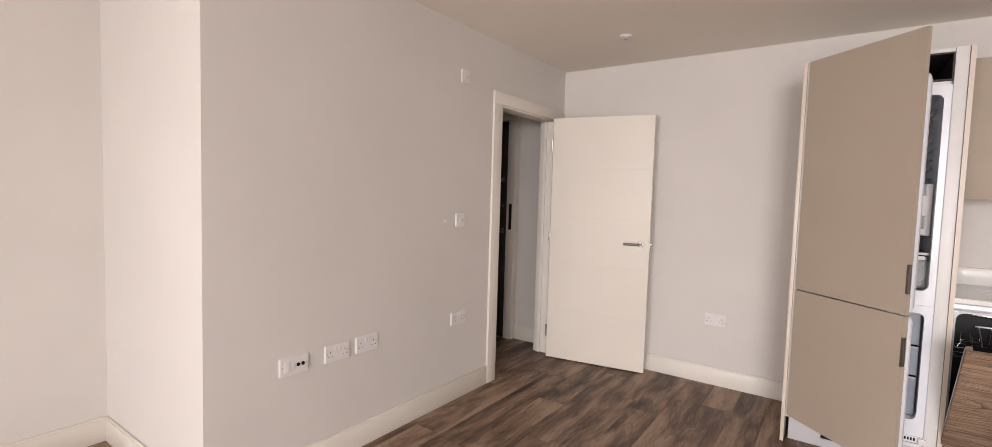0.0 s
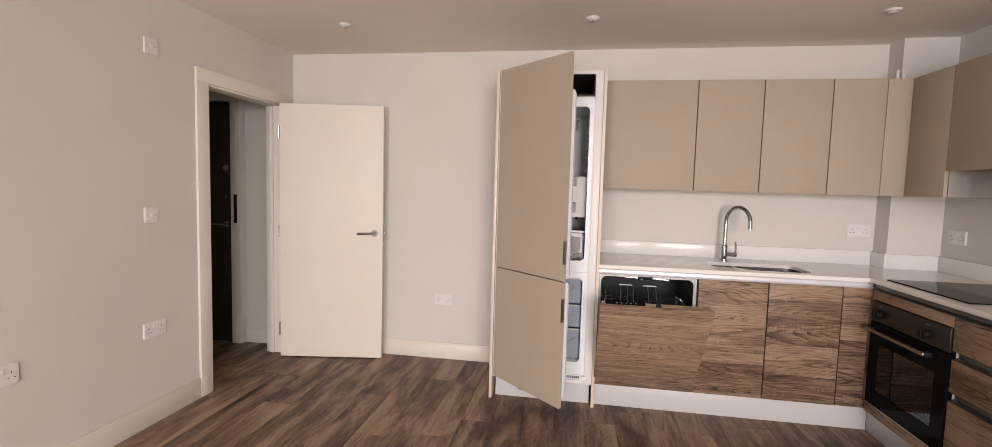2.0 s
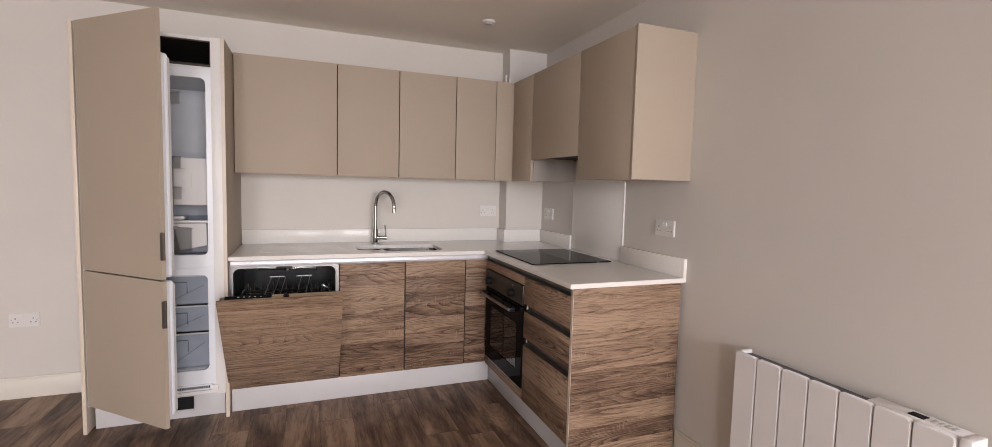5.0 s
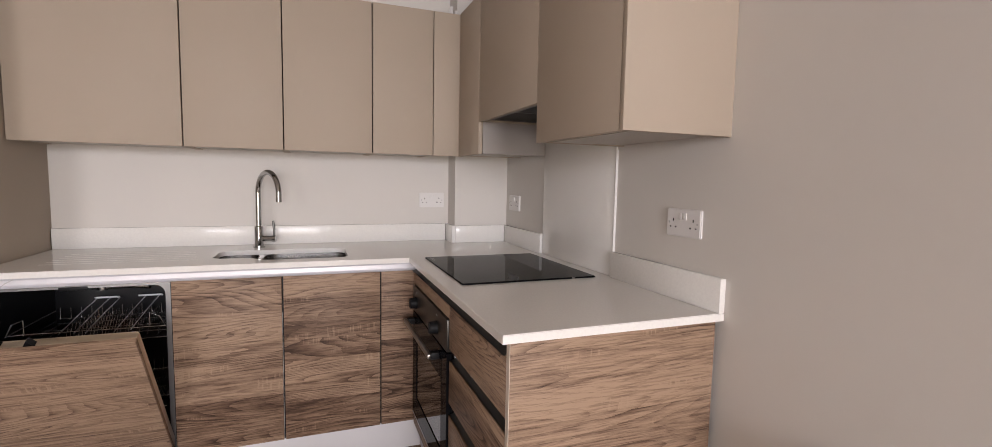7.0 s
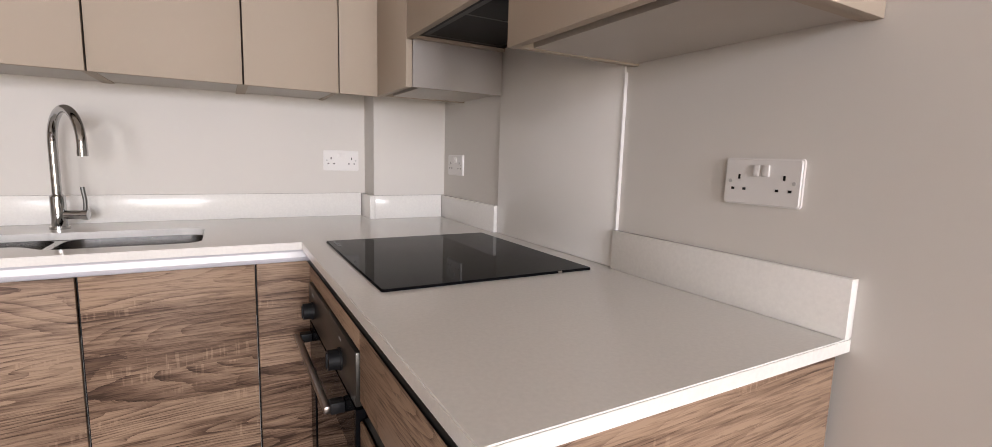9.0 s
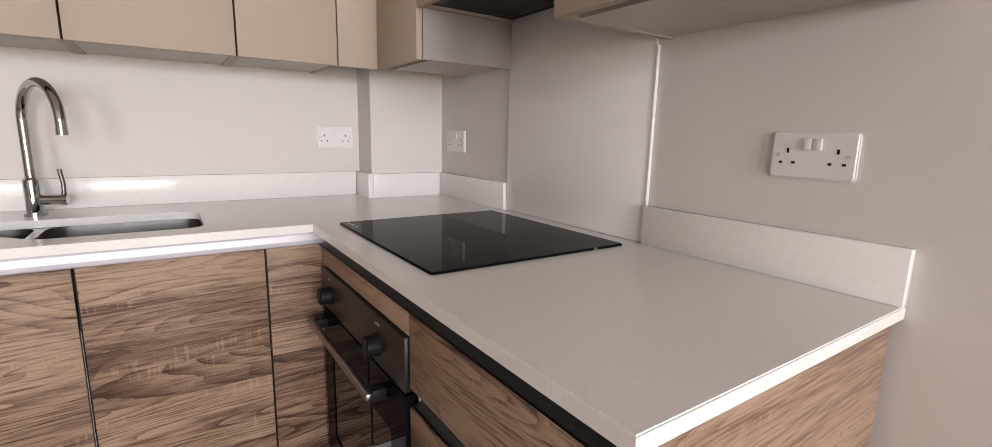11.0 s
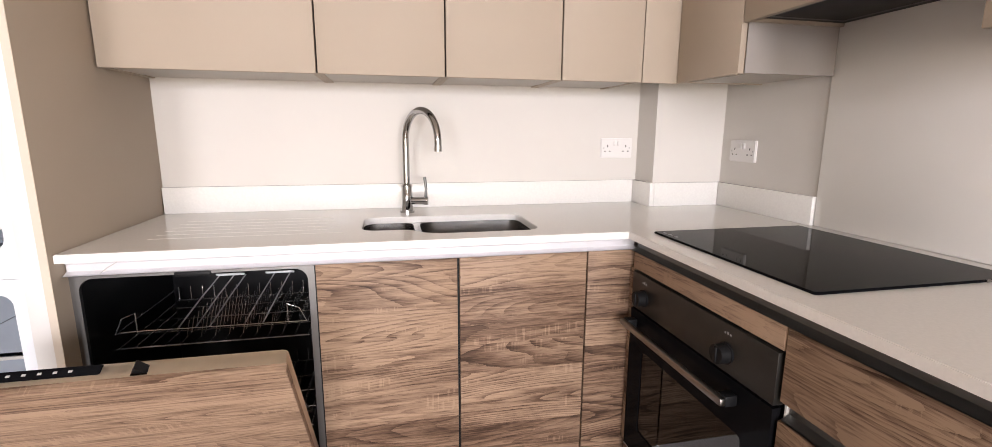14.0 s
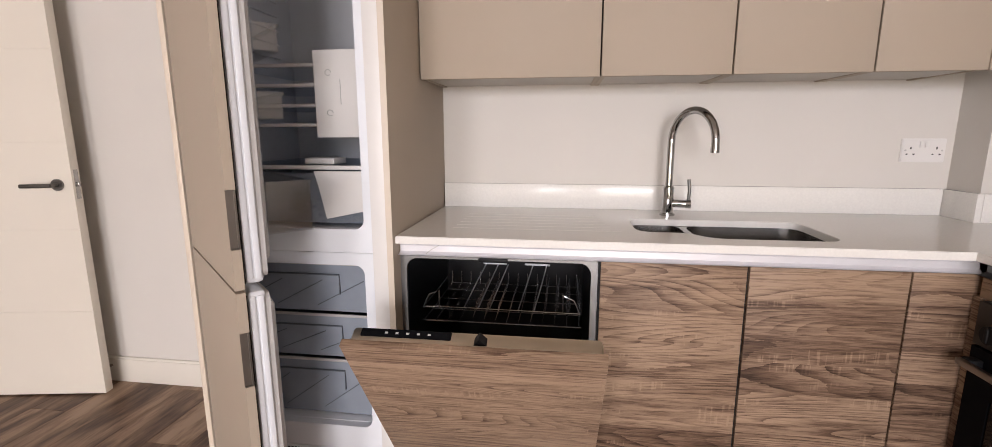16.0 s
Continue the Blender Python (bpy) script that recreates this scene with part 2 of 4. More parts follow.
def prism(bm, outline, lift, depth):
    """Extrudes a 2D outline: lift maps (u, v, d) to a place."""
    a = [bm.verts.new(lift(u, v, 0.0)) for u, v in outline]
    b = [bm.verts.new(lift(u, v, depth)) for u, v in outline]
    bm.faces.new(a)
    bm.faces.new(list(reversed(b)))
    for k in range(len(a)):
        bm.faces.new((a[k], b[k], b[(k + 1) % len(a)], a[(k + 1) % len(a)]))
    bmesh.ops.recalc_face_normals(bm, faces=bm.faces[:])
    return bm


def part(name, bm, material, parent=None, label="", smooth=True):
    me = bpy.data.meshes.new(name)
    bm.normal_update()
    bm.to_mesh(me)
    bm.free()
    me.materials.append(material)
    if smooth:
        me.shade_smooth()
        me.set_sharp_from_angle(angle=radians(35))
    ob = new(name, me)
    ob.parent = parent
    return tagged(ob, label)


def thing(name, label, category, at=(0, 0, 0), rz=0.0, group=""):
    ob = new(name)
    ob.empty_display_size = 0.1
    ob.matrix_basis = pose(*at, 0, 0, rz)
    return tagged(ob, label, category, group)


def structure(name, bm, material, label, category):
    return tagged(part(name, bm, material), label, category, kind="structure")


# ---- the room ----
LW, RW, BW, SW, CEIL = -0.455, 4.229, 5.10, -2.60, 2.42
RECESS, JOG = -1.54, 2.155
D0, D1, DTOP = 4.135, 4.935, 2.0      # doorway to the hall
T = 0.12
structure("wall_north", boxes((-2.3, RW + T, BW, BW + T, 0, CEIL)), M_PAINT, "warm white painted plaster back wall", "wall")
structure("wall_east", boxes((RW, RW + T, SW - T, BW, 0, CEIL)), M_PAINT, "warm white painted plaster side wall", "wall")
structure("wall_west", boxes((LW - T, LW, JOG + T, D0, 0, CEIL), (LW - T, LW, D1, BW, 0, CEIL), (LW - T, LW, D0, D1, DTOP, CEIL), (RECESS - T, LW, JOG, JOG + T, 0, CEIL)), M_PAINT, "warm white painted wall with a doorway to the hall", "wall")
structure("wall_recess", boxes((RECESS - T, RECESS, SW - T, JOG, 0, CEIL)), M_PAINT, "warm white painted wall of the recess", "wall")
WINDOWS = ((0.2, 1.4), (2.3, 4.1))
WB, WT = 0.06, 2.34
(A0, A1), (B0, B1) = WINDOWS
structure("wall_south", boxes((RECESS, A0, SW - T, SW, 0, CEIL), (A1, B0, SW - T, SW, 0, CEIL), (B1, RW, SW - T, SW, 0, CEIL), *[(a, b, SW - T, SW, z0, z1) for a, b in WINDOWS for z0, z1 in ((WT, CEIL), (0, WB))]), M_PAINT, "warm white painted window wall", "wall")
structure("ceiling", boxes((-2.3, RW + T, SW - T, BW + T, CEIL, CEIL + 0.1)), M_CEIL, "plain white painted ceiling", "ceiling")
structure("wall_hall", boxes((-2.3, -2.18, 2.9, BW, 0, CEIL), (-2.18, LW - T, 2.9, 3.02, 0, CEIL)), M_PAINT, "white painted hall wall in shade", "wall")
structure("pillar", boxes((3.913, RW, 4.95, BW, 0, CEIL)), M_PAINT, "boxed-in white painted corner pillar", "pillar")
floor = structure("floor", boxes((-2.3, RW + T, SW - T, BW + T, -0.12, -0.006)), M_BLACK, "brown wood-look plank floor", "floor")
structure("ground", boxes((-300, 300, -300, 300, -3.2, -3.0)), mat("ground_paving", (0.22, 0.21, 0.19), 0.9, vary=0.15, scale=0.5), "paved ground outside the window", "ground")

# ---- more shape helpers ----
def chain(parent):
    m = Matrix.Identity(4)
    while parent is not None:
        m = parent.matrix_basis @ m
        parent = parent.parent
    return m


def wpart(name, bm, material, parent, label=""):
    """A part whose mesh is given in the room's own coordinates."""
    bm.transform(chain(parent).inverted())
    return part(name, bm, material, parent, label)


def round_poly(pts, r, seg=5):
    out, n = [], len(pts)
    for i, p in enumerate(pts):
        p, a, b = Vector(p), Vector(pts[i - 1]), Vector(pts[(i + 1) % n])
        q = min(r, (a - p).length * 0.45, (b - p).length * 0.45)
        s, e = p + (a - p).normalized() * q, p + (b - p).normalized() * q
        for k in range(seg + 1):
            t = k / seg
            out.append(tuple((1 - t) ** 2 * s + 2 * t * (1 - t) * p + t * t * e))
    return out


def holed(bm, outer, inners, lift, depth):
    """A plate with holes: outlines in 2D, lift maps (u, v, d) to a place."""
    loops, edges = [], []
    for o in (outer, *inners):
        vs = [bm.verts.new(lift(u, v, 0.0)) for u, v in o]
        loops.append(vs)
        edges += [bm.edges.new((vs[k], vs[(k + 1) % len(vs)])) for k in range(len(vs))]
    geo = bmesh.ops.triangle_fill(bm, use_beauty=True, edges=edges)["geom"]
    faces = [g for g in geo if isinstance(g, bmesh.types.BMFace)]
    back = {v: bm.verts.new(Vector(lift(u, w, depth))) for o, vs in zip((outer, *inners), loops) for (u, w), v in zip(o, vs)}
    for f in faces:
        bm.faces.new([back[v] for v in reversed(f.verts)])
    for vs in loops:
        for k in range(len(vs)):
            a, b = vs[k], vs[(k + 1) % len(vs)]
            bm.faces.new((a, back[a], back[b], b))
    bmesh.ops.recalc_face_normals(bm, faces=bm.faces[:])
    return bm


def rect(u0, u1, v0, v1):
    return [(u0, v0), (u1, v0), (u1, v1), (u0, v1)]


def on_y(y, way=1):
    return lambda u, v, d: (u, y + way * d, v)


def on_x(x, way=1):
    return lambda u, v, d: (x + way * d, u, v)


def on_z(z, way=-1):
    return lambda u, v, d: (u, v, z + way * d)


def open_box(x0, x1, y0, y1, z0, z1, t, side="z+"):
    """A thin-walled box without the named side, as one mesh; dimensions outside."""
    bm = boxes((x0, x1, y0, y1, z0, z1))
    way = {"z+": Vector((0, 0, 1)), "y-": Vector((0, -1, 0))}[side]
    bm.normal_update()
    bmesh.ops.delete(bm, geom=[f for f in bm.faces if f.normal.dot(way) > 0.9], context="FACES_ONLY")
    c = Vector(((x0 + x1) / 2, (y0 + y1) / 2, (z0 + z1) / 2))
    inner = {}
    for v in bm.verts[:]:
        p = Vector([a + (t if a < m else -t) for a, m in zip(v.co, c)])
        if side == "z+" and v.co.z > c.z:
            p.z = v.co.z
        if side == "y-" and v.co.y < c.y:
            p.y = v.co.y
        inner[v] = bm.verts.new(p)
    faces = bm.faces[:]
    rim = [e for e in bm.edges if len(e.link_faces) == 1]
    for f in faces:
        bm.faces.new([inner[v] for v in reversed(f.verts)])
    for e in rim:
        a, b = e.verts
        bm.faces.new((a, b, inner[b], inner[a]))
    bmesh.ops.recalc_face_normals(bm, faces=bm.faces[:])
    return bm


def crisper(x0, x1, y0, y1, z0, z1, t=0.003):
    return open_box(x0, x1, y0, y1, z0, z1, t)


# ---- skirting, doorway, window ----
def skirting(name, x0, x1, y0, y1):
    """Board 130 mm high with a chamfered top; thin in x or in y."""
    bm = boxes((x0, x1, y0, y1, 0, 0.118), (x0 + 0.003 * (x1 - x0 < 0.05), x1 - 0.003 * (x1 - x0 < 0.05), y0 + 0.003 * (y1 - y0 < 0.05), y1 - 0.003 * (y1 - y0 < 0.05), 0.118, 0.131), bevel=0.0015)
    return structure(name, bm, M_GLOSS, "white gloss painted skirting board", "skirting")


skirting("baseboard", LW, LW + 0.015, JOG, 4.042)
skirting("baseboard", RECESS + 0.016, LW, JOG - 0.015, JOG)
skirting("baseboard", RECESS, RECESS + 0.015, SW, JOG - 0.001)
skirting("baseboard", LW + 0.02, 1.344, BW - 0.015, BW)
skirting("baseboard", RW - 0.015, RW, SW, 3.31)
skirting("baseboard", -0.896, LW - T - 0.002, BW - 0.015, BW)
skirting("baseboard", A1 + 0.02, B0 - 0.02, SW, SW + 0.015)

doorway = thing("door_frame", "white painted timber door frame and architrave", "door frame", (LW, D0, 0))
doorway["kind"] = "structure"
wpart("jamb", boxes((LW - T - 0.002, LW + 0.002, D0, D0 + 0.022, 0, DTOP - 0.002), bevel=0.001), M_GLOSS, doorway)
wpart("jamb", boxes((LW - T - 0.002, LW + 0.002, D1 - 0.022, D1, 0, DTOP - 0.002), bevel=0.001), M_GLOSS, doorway)
wpart("head", boxes((LW - T - 0.002, LW + 0.002, D0 + 0.022, D1 - 0.022, DTOP - 0.024, DTOP - 0.001), bevel=0.001), M_GLOSS, doorway)
for y0, y1 in ((D0 + 0.022, D0 + 0.036), (D1 - 0.036, D1 - 0.022)):
    wpart("door_stop", boxes((LW - 0.09, LW - 0.055, y0, y1, 0, DTOP - 0.026), bevel=0.001), M_GLOSS, doorway)
for y0, y1 in ((D0 - 0.092, D0 + 0.008), (D1 - 0.008, D1 + 0.07)):
    wpart("architrave", boxes((LW + 0.0005, LW + 0.018, y0, y1, 0, DTOP - 0.01), bevel=0.003), M_GLOSS, doorway)
wpart("architrave", boxes((LW + 0.0005, LW + 0.019, D0 - 0.092, D1 + 0.13, DTOP - 0.012, DTOP + 0.072), bevel=0.003), M_GLOSS, doorway)

# the open door: front face from the hinge to the free end
leaf_turn = math.degrees(math.atan2(4.962 - 4.827, 0.385 + 0.402))
door = thing("door", "cream-white painted flush door standing open towards the back wall", "door", (-0.402, 4.827, 0.008), leaf_turn)
LWID, LH = 0.798, 1.978
grooves = [0.0, 0.41, 0.795, 1.18, 1.566, LH]
bm = boxes((0, LWID, 0.003, 0.044, 0, LH), bevel=0.0015)
for a, b in zip(grooves, grooves[1:]):
    box(bm, 0.0005, LWID - 0.0005, 0, 0.004, a + (0.0008 if a else 0), b - (0.0008 if b < LH else 0), bevel=0.0006, seg=1)
part("leaf", bm, M_DOORPAINT, door)
for side in (-1, 1):
    y = -0.001 if side < 0 else 0.045
    bm = cyl(bmesh.new(), (0.735, y, 0.995), (0.735, y + side * 0.008, 0.995), 0.026, 28)
    cyl(bm, (0.735, y + side * 0.008, 0.995), (0.735, y + side * 0.045, 0.995), 0.009)
    tube(bm, [(0.738, y + side * 0.045, 0.995), (0.72, y + side * 0.046, 0.995), (0.66, y + side * 0.046, 0.994), (0.612, y + side * 0.044, 0.993)], 0.0095, 12)
    part("door_handle", bm, mat("dark_satin_steel", (0.2, 0.19, 0.18), 0.3, 1.0), door, "dark satin steel lever handle on a round rose")
bm = boxes((LWID - 0.001, LWID + 0.002, 0.011, 0.034, 0.93, 1.06))
box(bm, LWID, LWID + 0.013, 0.016, 0.029, 0.985, 1.005, bevel=0.002)
part("latch", bm, M_STEEL, door, "steel latch plate and bolt")
for z in (0.22, 1.0, 1.76):
    bm = boxes((-0.004, 0.0, 0.004, 0.03, z - 0.05, z + 0.05))
    cyl(bm, (-0.006, -0.001, z - 0.05), (-0.006, -0.001, z + 0.05), 0.005, 10)
    part("hinge", bm, M_STEEL, door, "steel butt hinge")

stop = thing("door_stop", "small dark door stop fixed to the skirting board", "door stop", (0.30, BW - 0.015, 0.085))
part("stem", cyl(bmesh.new(), (0, 0.0, 0), (0, -0.028, 0), 0.007, 14), M_STEEL, stop)
part("buffer", cyl(bmesh.new(), (0, -0.028, 0), (0, -0.040, 0), 0.011, 16), M_BLACK, stop, "black rubber buffer")

# dark entrance door at the end of the hall
entry = thing("entrance_door", "dark painted entrance door, closed, at the end of the hall", "door", (-1.44, BW - 0.05, 0))
wpart("leaf", boxes((-1.90, -0.99, BW - 0.05, BW - 0.004, 0.006, 2.03), bevel=0.002), M_DARKDOOR, entry)
bm = cyl(bmesh.new(), (-1.035, BW - 0.05, 1.49), (-1.035, BW - 0.062, 1.49), 0.024)
box(bm, -1.05, -1.02, BW - 0.08, BW - 0.06, 1.484, 1.496, bevel=0.003)
wpart("thumb_turn", bm, M_CHROME, entry, "chrome thumb turn")
bm = cyl(bmesh.new(), (-1.035, BW - 0.05, 1.015), (-1.035, BW - 0.06, 1.015), 0.025)
tube(bm, [(-1.035, BW - 0.06, 1.015), (-1.035, BW - 0.10, 1.015), (-1.06, BW - 0.105, 1.015), (-1.16, BW - 0.105, 1.013)], 0.009, 10)
wpart("door_handle", bm, M_STEEL, entry, "steel lever handle")
wpart("spy_hole", cyl(bmesh.new(), (-1.035, BW - 0.05, 1.25), (-1.035, BW - 0.056, 1.25), 0.012), M_STEEL, entry)
eframe = thing("entrance_frame", "white painted frame of the entrance door", "door frame", (-1.44, BW - 0.07, 0))
eframe["kind"] = "structure"
wpart("jamb", boxes((-0.985, -0.898, BW - 0.07, BW - 0.001, 0, 2.04), bevel=0.003), M_GLOSS, eframe)
wpart("jamb", boxes((-1.99, -1.905, BW - 0.07, BW - 0.001, 0, 2.04), bevel=0.003), M_GLOSS, eframe)
wpart("head", boxes((-1.99, -0.898, BW - 0.07, BW - 0.001, 2.041, 2.12), bevel=0.003), M_GLOSS, eframe)
bm = boxes((-0.955, -0.925, BW - 0.0735, BW - 0.0705, 1.03, 1.27))
for k in range(9):
    box(bm, -0.95, -0.93, BW - 0.0755, BW - 0.073, 1.04 + k * 0.025, 1.054 + k * 0.025)
wpart("strike_plate", bm, M_BLACK, eframe, "dark metal strike plate")

for number, (a, b) in enumerate(WINDOWS, 1):
    window = thing(f"window_{number}", "tall white framed window behind the walker", "window", ((a + b) / 2, SW - T / 2, WB))
    window["kind"] = "structure"
    half = (b - a - 0.06) / 2
    lights_ = [(a + 0.06 + k * half, a + k * half + half) for k in range(2)]
    bm = holed(bmesh.new(), rect(a, b, WB, WT), [rect(x0, x1, WB + 0.06, WT - 0.06) for x0, x1 in lights_], on_y(SW - 0.09), 0.06)
    wpart("window_frame", bm, M_WHITEPLASTIC, window)
    for x0, x1 in lights_:
        p = wpart("pane", boxes((x0, x1, SW - 0.066, SW - 0.056, WB + 0.06, WT - 0.06)), M_PANE, window)
        p.visible_shadow = False


# ---- plates on the walls ----
def wall_plate(kind, centre, normal, label):
    """A moulded plate: double socket, switch or aerial plate. normal: x+, x- or y-."""
    turn = {"y-": 0, "x+": 90, "x-": -90}[normal]
    category = {"double": "socket", "switch": "switch", "aerial": "aerial socket"}[kind]
    ob = thing({"double": "double_socket", "switch": "light_switch", "aerial": "aerial_socket"}[kind], label, category, centre, turn, group="wall plates")
    w = 0.146 if kind in ("double", "aerial") else 0.086
    bm = bmesh.new()
    prism(bm, rounded(0, 0, w, 0.086, 0.006, 4), lambda u, v, d: (u, -0.0085 + d, v), 0.008)
    bmesh.ops.bevel(bm, geom=[e for e in bm.edges if all(abs(q.co.y + 0.0085) < 1e-5 for q in e.verts)], offset=0.003, segments=3, affect="EDGES")
    part("plate", bm, M_WHITEPLASTIC, ob)
    if kind == "double":
        for cx in (-0.037, 0.037):
            sx = cx * 1.15
            bm = boxes((sx - 0.002, sx + 0.002, -0.0092, -0.008, 0.004, 0.013), (sx - 0.0145, sx - 0.0085, -0.0092, -0.008, -0.016, -0.0115), (sx + 0.0085, sx + 0.0145, -0.0092, -0.008, -0.016, -0.0115))
            part("pin_holes", bm, M_BLACK, ob, "dark pin holes")
            rx = 0.009 if cx > 0 else -0.009
            bm = boxes((rx - 0.0065, rx + 0.0065, -0.0125, -0.008, 0.010, 0.031), bevel=0.0015)
            part("rocker", bm, M_WHITEPLASTIC, ob)
    elif kind == "switch":
        bm = boxes((-0.009, 0.009, -0.0125, -0.008, -0.010, 0.010), bevel=0.002)
        part("rocker", bm, M_WHITEPLASTIC, ob)
        part("indicator", boxes((0.018, 0.026, -0.0095, -0.008, -0.003, 0.003)), M_GASKET, ob)
    else:
        part("module", boxes((-0.052, -0.018, -0.0105, -0.008, -0.024, 0.024), bevel=0.001), M_WHITEPLASTIC, ob)
        part("module", boxes((-0.014, 0.002, -0.0105, -0.008, -0.014, 0.014), bevel=0.001), M_WHITEPLASTIC, ob)
        for cx in (0.018, 0.042):
            part("coax_outlet", cyl(bmesh.new(), (cx, -0.008, 0), (cx, -0.0115, 0), 0.0085, 18), M_BLACK, ob, "black round outlet")
    for cx in ((-w / 2 + 0.013, w / 2 - 0.013) if kind != "switch" else (-0.03, 0.03)):
        part("screw", cyl(bmesh.new(), (cx, -0.008, 0), (cx, -0.0095, 0), 0.0035, 12), M_GASKET, ob)
    return ob


wall_plate("aerial", (LW, 2.545, 0.545), "x+", "white aerial plate with two black round outlets")
wall_plate("double", (LW, 2.780, 0.547), "x+", "white double socket beside the aerial plate")
wall_plate("double", (LW, 2.965, 0.549), "x+", "white double socket low on the wall")
wall_plate("double", (LW, 3.718, 0.540), "x+", "white double socket beside the doorway")
wall_plate("switch", (LW, 3.735, 2.10), "x+", "white switch plate high beside the doorway")
wall_plate("switch", (LW, 3.712, 1.182), "x+", "white light switch beside the doorway")
wall_plate("double", (0.851, BW, 0.482), "y-", "white double socket low on the back wall")
wall_plate("double", (3.812, BW, 1.158), "y-", "white double socket above the kitchen upstand")
wall_plate("double", (RW, 4.817, 1.154), "x-", "white double socket in the kitchen corner")
wall_plate("double", (RW, 3.473, 1.160), "x-", "white double socket above the worktop end")

# ---- ceiling spots ----
for x in (0.335, 1.92, 3.54):
    spot = thing("ceiling_spot", "small white round ceiling spot, switched off", "ceiling light", (x, 4.42, CEIL), group="ceiling spots")
    bm = cyl(bmesh.new(), (0, 0, -0.0005), (0, 0, -0.012), 0.042, 32, 0.036)
    part("rim", bm, M_WHITEPLASTIC, spot)
    part("lens", cyl(bmesh.new(), (0, 0, -0.012), (0, 0, -0.022), 0.026, 24, 0.02), M_GASKET, spot)

# ---- electric radiator ----
radiator = thing("radiator", "white electric panel radiator on the wall", "radiator", (RW - 0.06, 2.5, 0.16))
joints = [2.874, 2.769, 2.662, 2.555, 2.448, 2.341, 2.234, 2.128]
for a, b in zip(joints, joints[1:]):
    bm = bmesh.new()
    prism(bm, [(a - 0.001, 0.17), (a - 0.001, 0.697), (a - 0.004, 0.701), (b + 0.014, 0.701), (b + 0.004, 0.694), (b + 0.004, 0.17)], on_x(4.112), 0.022)
    bmesh.ops.bevel(bm, geom=bm.edges[:], offset=0.004, segments=2, affect="EDGES", clamp_overlap=True)
    wpart("fin", bm, M_RADIATOR, radiator)
wpart("body", boxes((4.134, 4.19, 2.125, 2.872, 0.18, 0.688), bevel=0.003), M_RADIATOR, radiator)
bm = bmesh.new()
for k in range(60):
    y = 2.39 + k * 0.0078
    box(bm, 4.14, 4.184, y, y + 0.0045, 0.688, 0.691)
wpart("grille", bm, mat("grey_grille", (0.10, 0.10, 0.11), 0.5), radiator, "dark top air grille")
wpart("end_cap", boxes((4.116, 4.195, 2.096, 2.126, 0.19, 0.704), bevel=0.005), M_RADIATOR, radiator)
wpart("end_cap", boxes((4.14, 4.195, 2.861, 2.875, 0.30, 0.703), bevel=0.003), M_RADIATOR, radiator)
unit_ = wpart("control_unit", boxes((4.136, 4.197, 2.125, 2.375, 0.688, 0.703), bevel=0.003), M_RADIATOR, radiator)
wpart("display", boxes((4.146, 4.178, 2.225, 2.268, 0.7032, 0.705)), M_BLACKGLASS, unit_, "dark display")
for k in range(4):
    wpart("button", boxes((4.15, 4.175, 2.15 + k * 0.017, 2.160 + k * 0.017, 0.703, 0.7055), bevel=0.001), M_GASKET, unit_)
for y in (2.25, 2.75):
    wpart("bracket", boxes((4.185, RW - 0.0005, y - 0.02, y + 0.02, 0.3, 0.6)), M_RADIATOR, radiator)

# ---- kitchen: worktop, upstands, splashback ----
WT0, WT1 = 0.900, 0.922
FX, FY = 3.587, 4.487                  # door fronts of the two runs
sink_cut = round_poly([(2.75, 4.63), (2.75, 4.862), (3.305, 4.862), (3.305, 4.555), (2.955, 4.555), (2.90, 4.63)], 0.055)
worktop = thing("worktop", "L-shaped polished white quartz worktop with cut-out for the sink", "worktop", (3.4, 4.6, WT0))
outline = [(2.028, 4.465), (3.564, 4.465), (3.564, 3.302), (RW - 0.001, 3.302), (RW - 0.001, 4.948), (3.911, 4.948), (3.911, BW - 0.001), (2.028, BW - 0.001)]
bm = holed(bmesh.new(), outline, [sink_cut], on_z(WT1), WT1 - WT0)
rim = [e for e in bm.edges if abs(e.verts[0].co.z - WT1) < 1e-5 and abs(e.verts[1].co.z - WT1) < 1e-5 and len(e.link_faces) == 2 and e.calc_face_angle(0) > 1.0]
bmesh.ops.bevel(bm, geom=rim, offset=0.002, segments=2, affect="EDGES")
wpart("slab", bm, M_QUARTZ, worktop)
for k in range(6):
    y = 4.62 + 0.055 * k
    bm = tube(bmesh.new(), [(2.17, y, WT1 - 0.0018), (2.70 - 0.012 * k, y, WT1 - 0.0018)], 0.0028, 8)
    wpart("drainer_rib", bm, M_QUARTZ, worktop)


def upstand(x0, x1, y0, y1):
    ob = thing("upstand", "white quartz upstand along the worktop", "upstand", ((x0 + x1) / 2, (y0 + y1) / 2, WT1), group="upstands")
    return wpart("strip", boxes((x0, x1, y0, y1, WT1 + 0.0003, 1.019), bevel=0.0012), M_QUARTZ, ob)


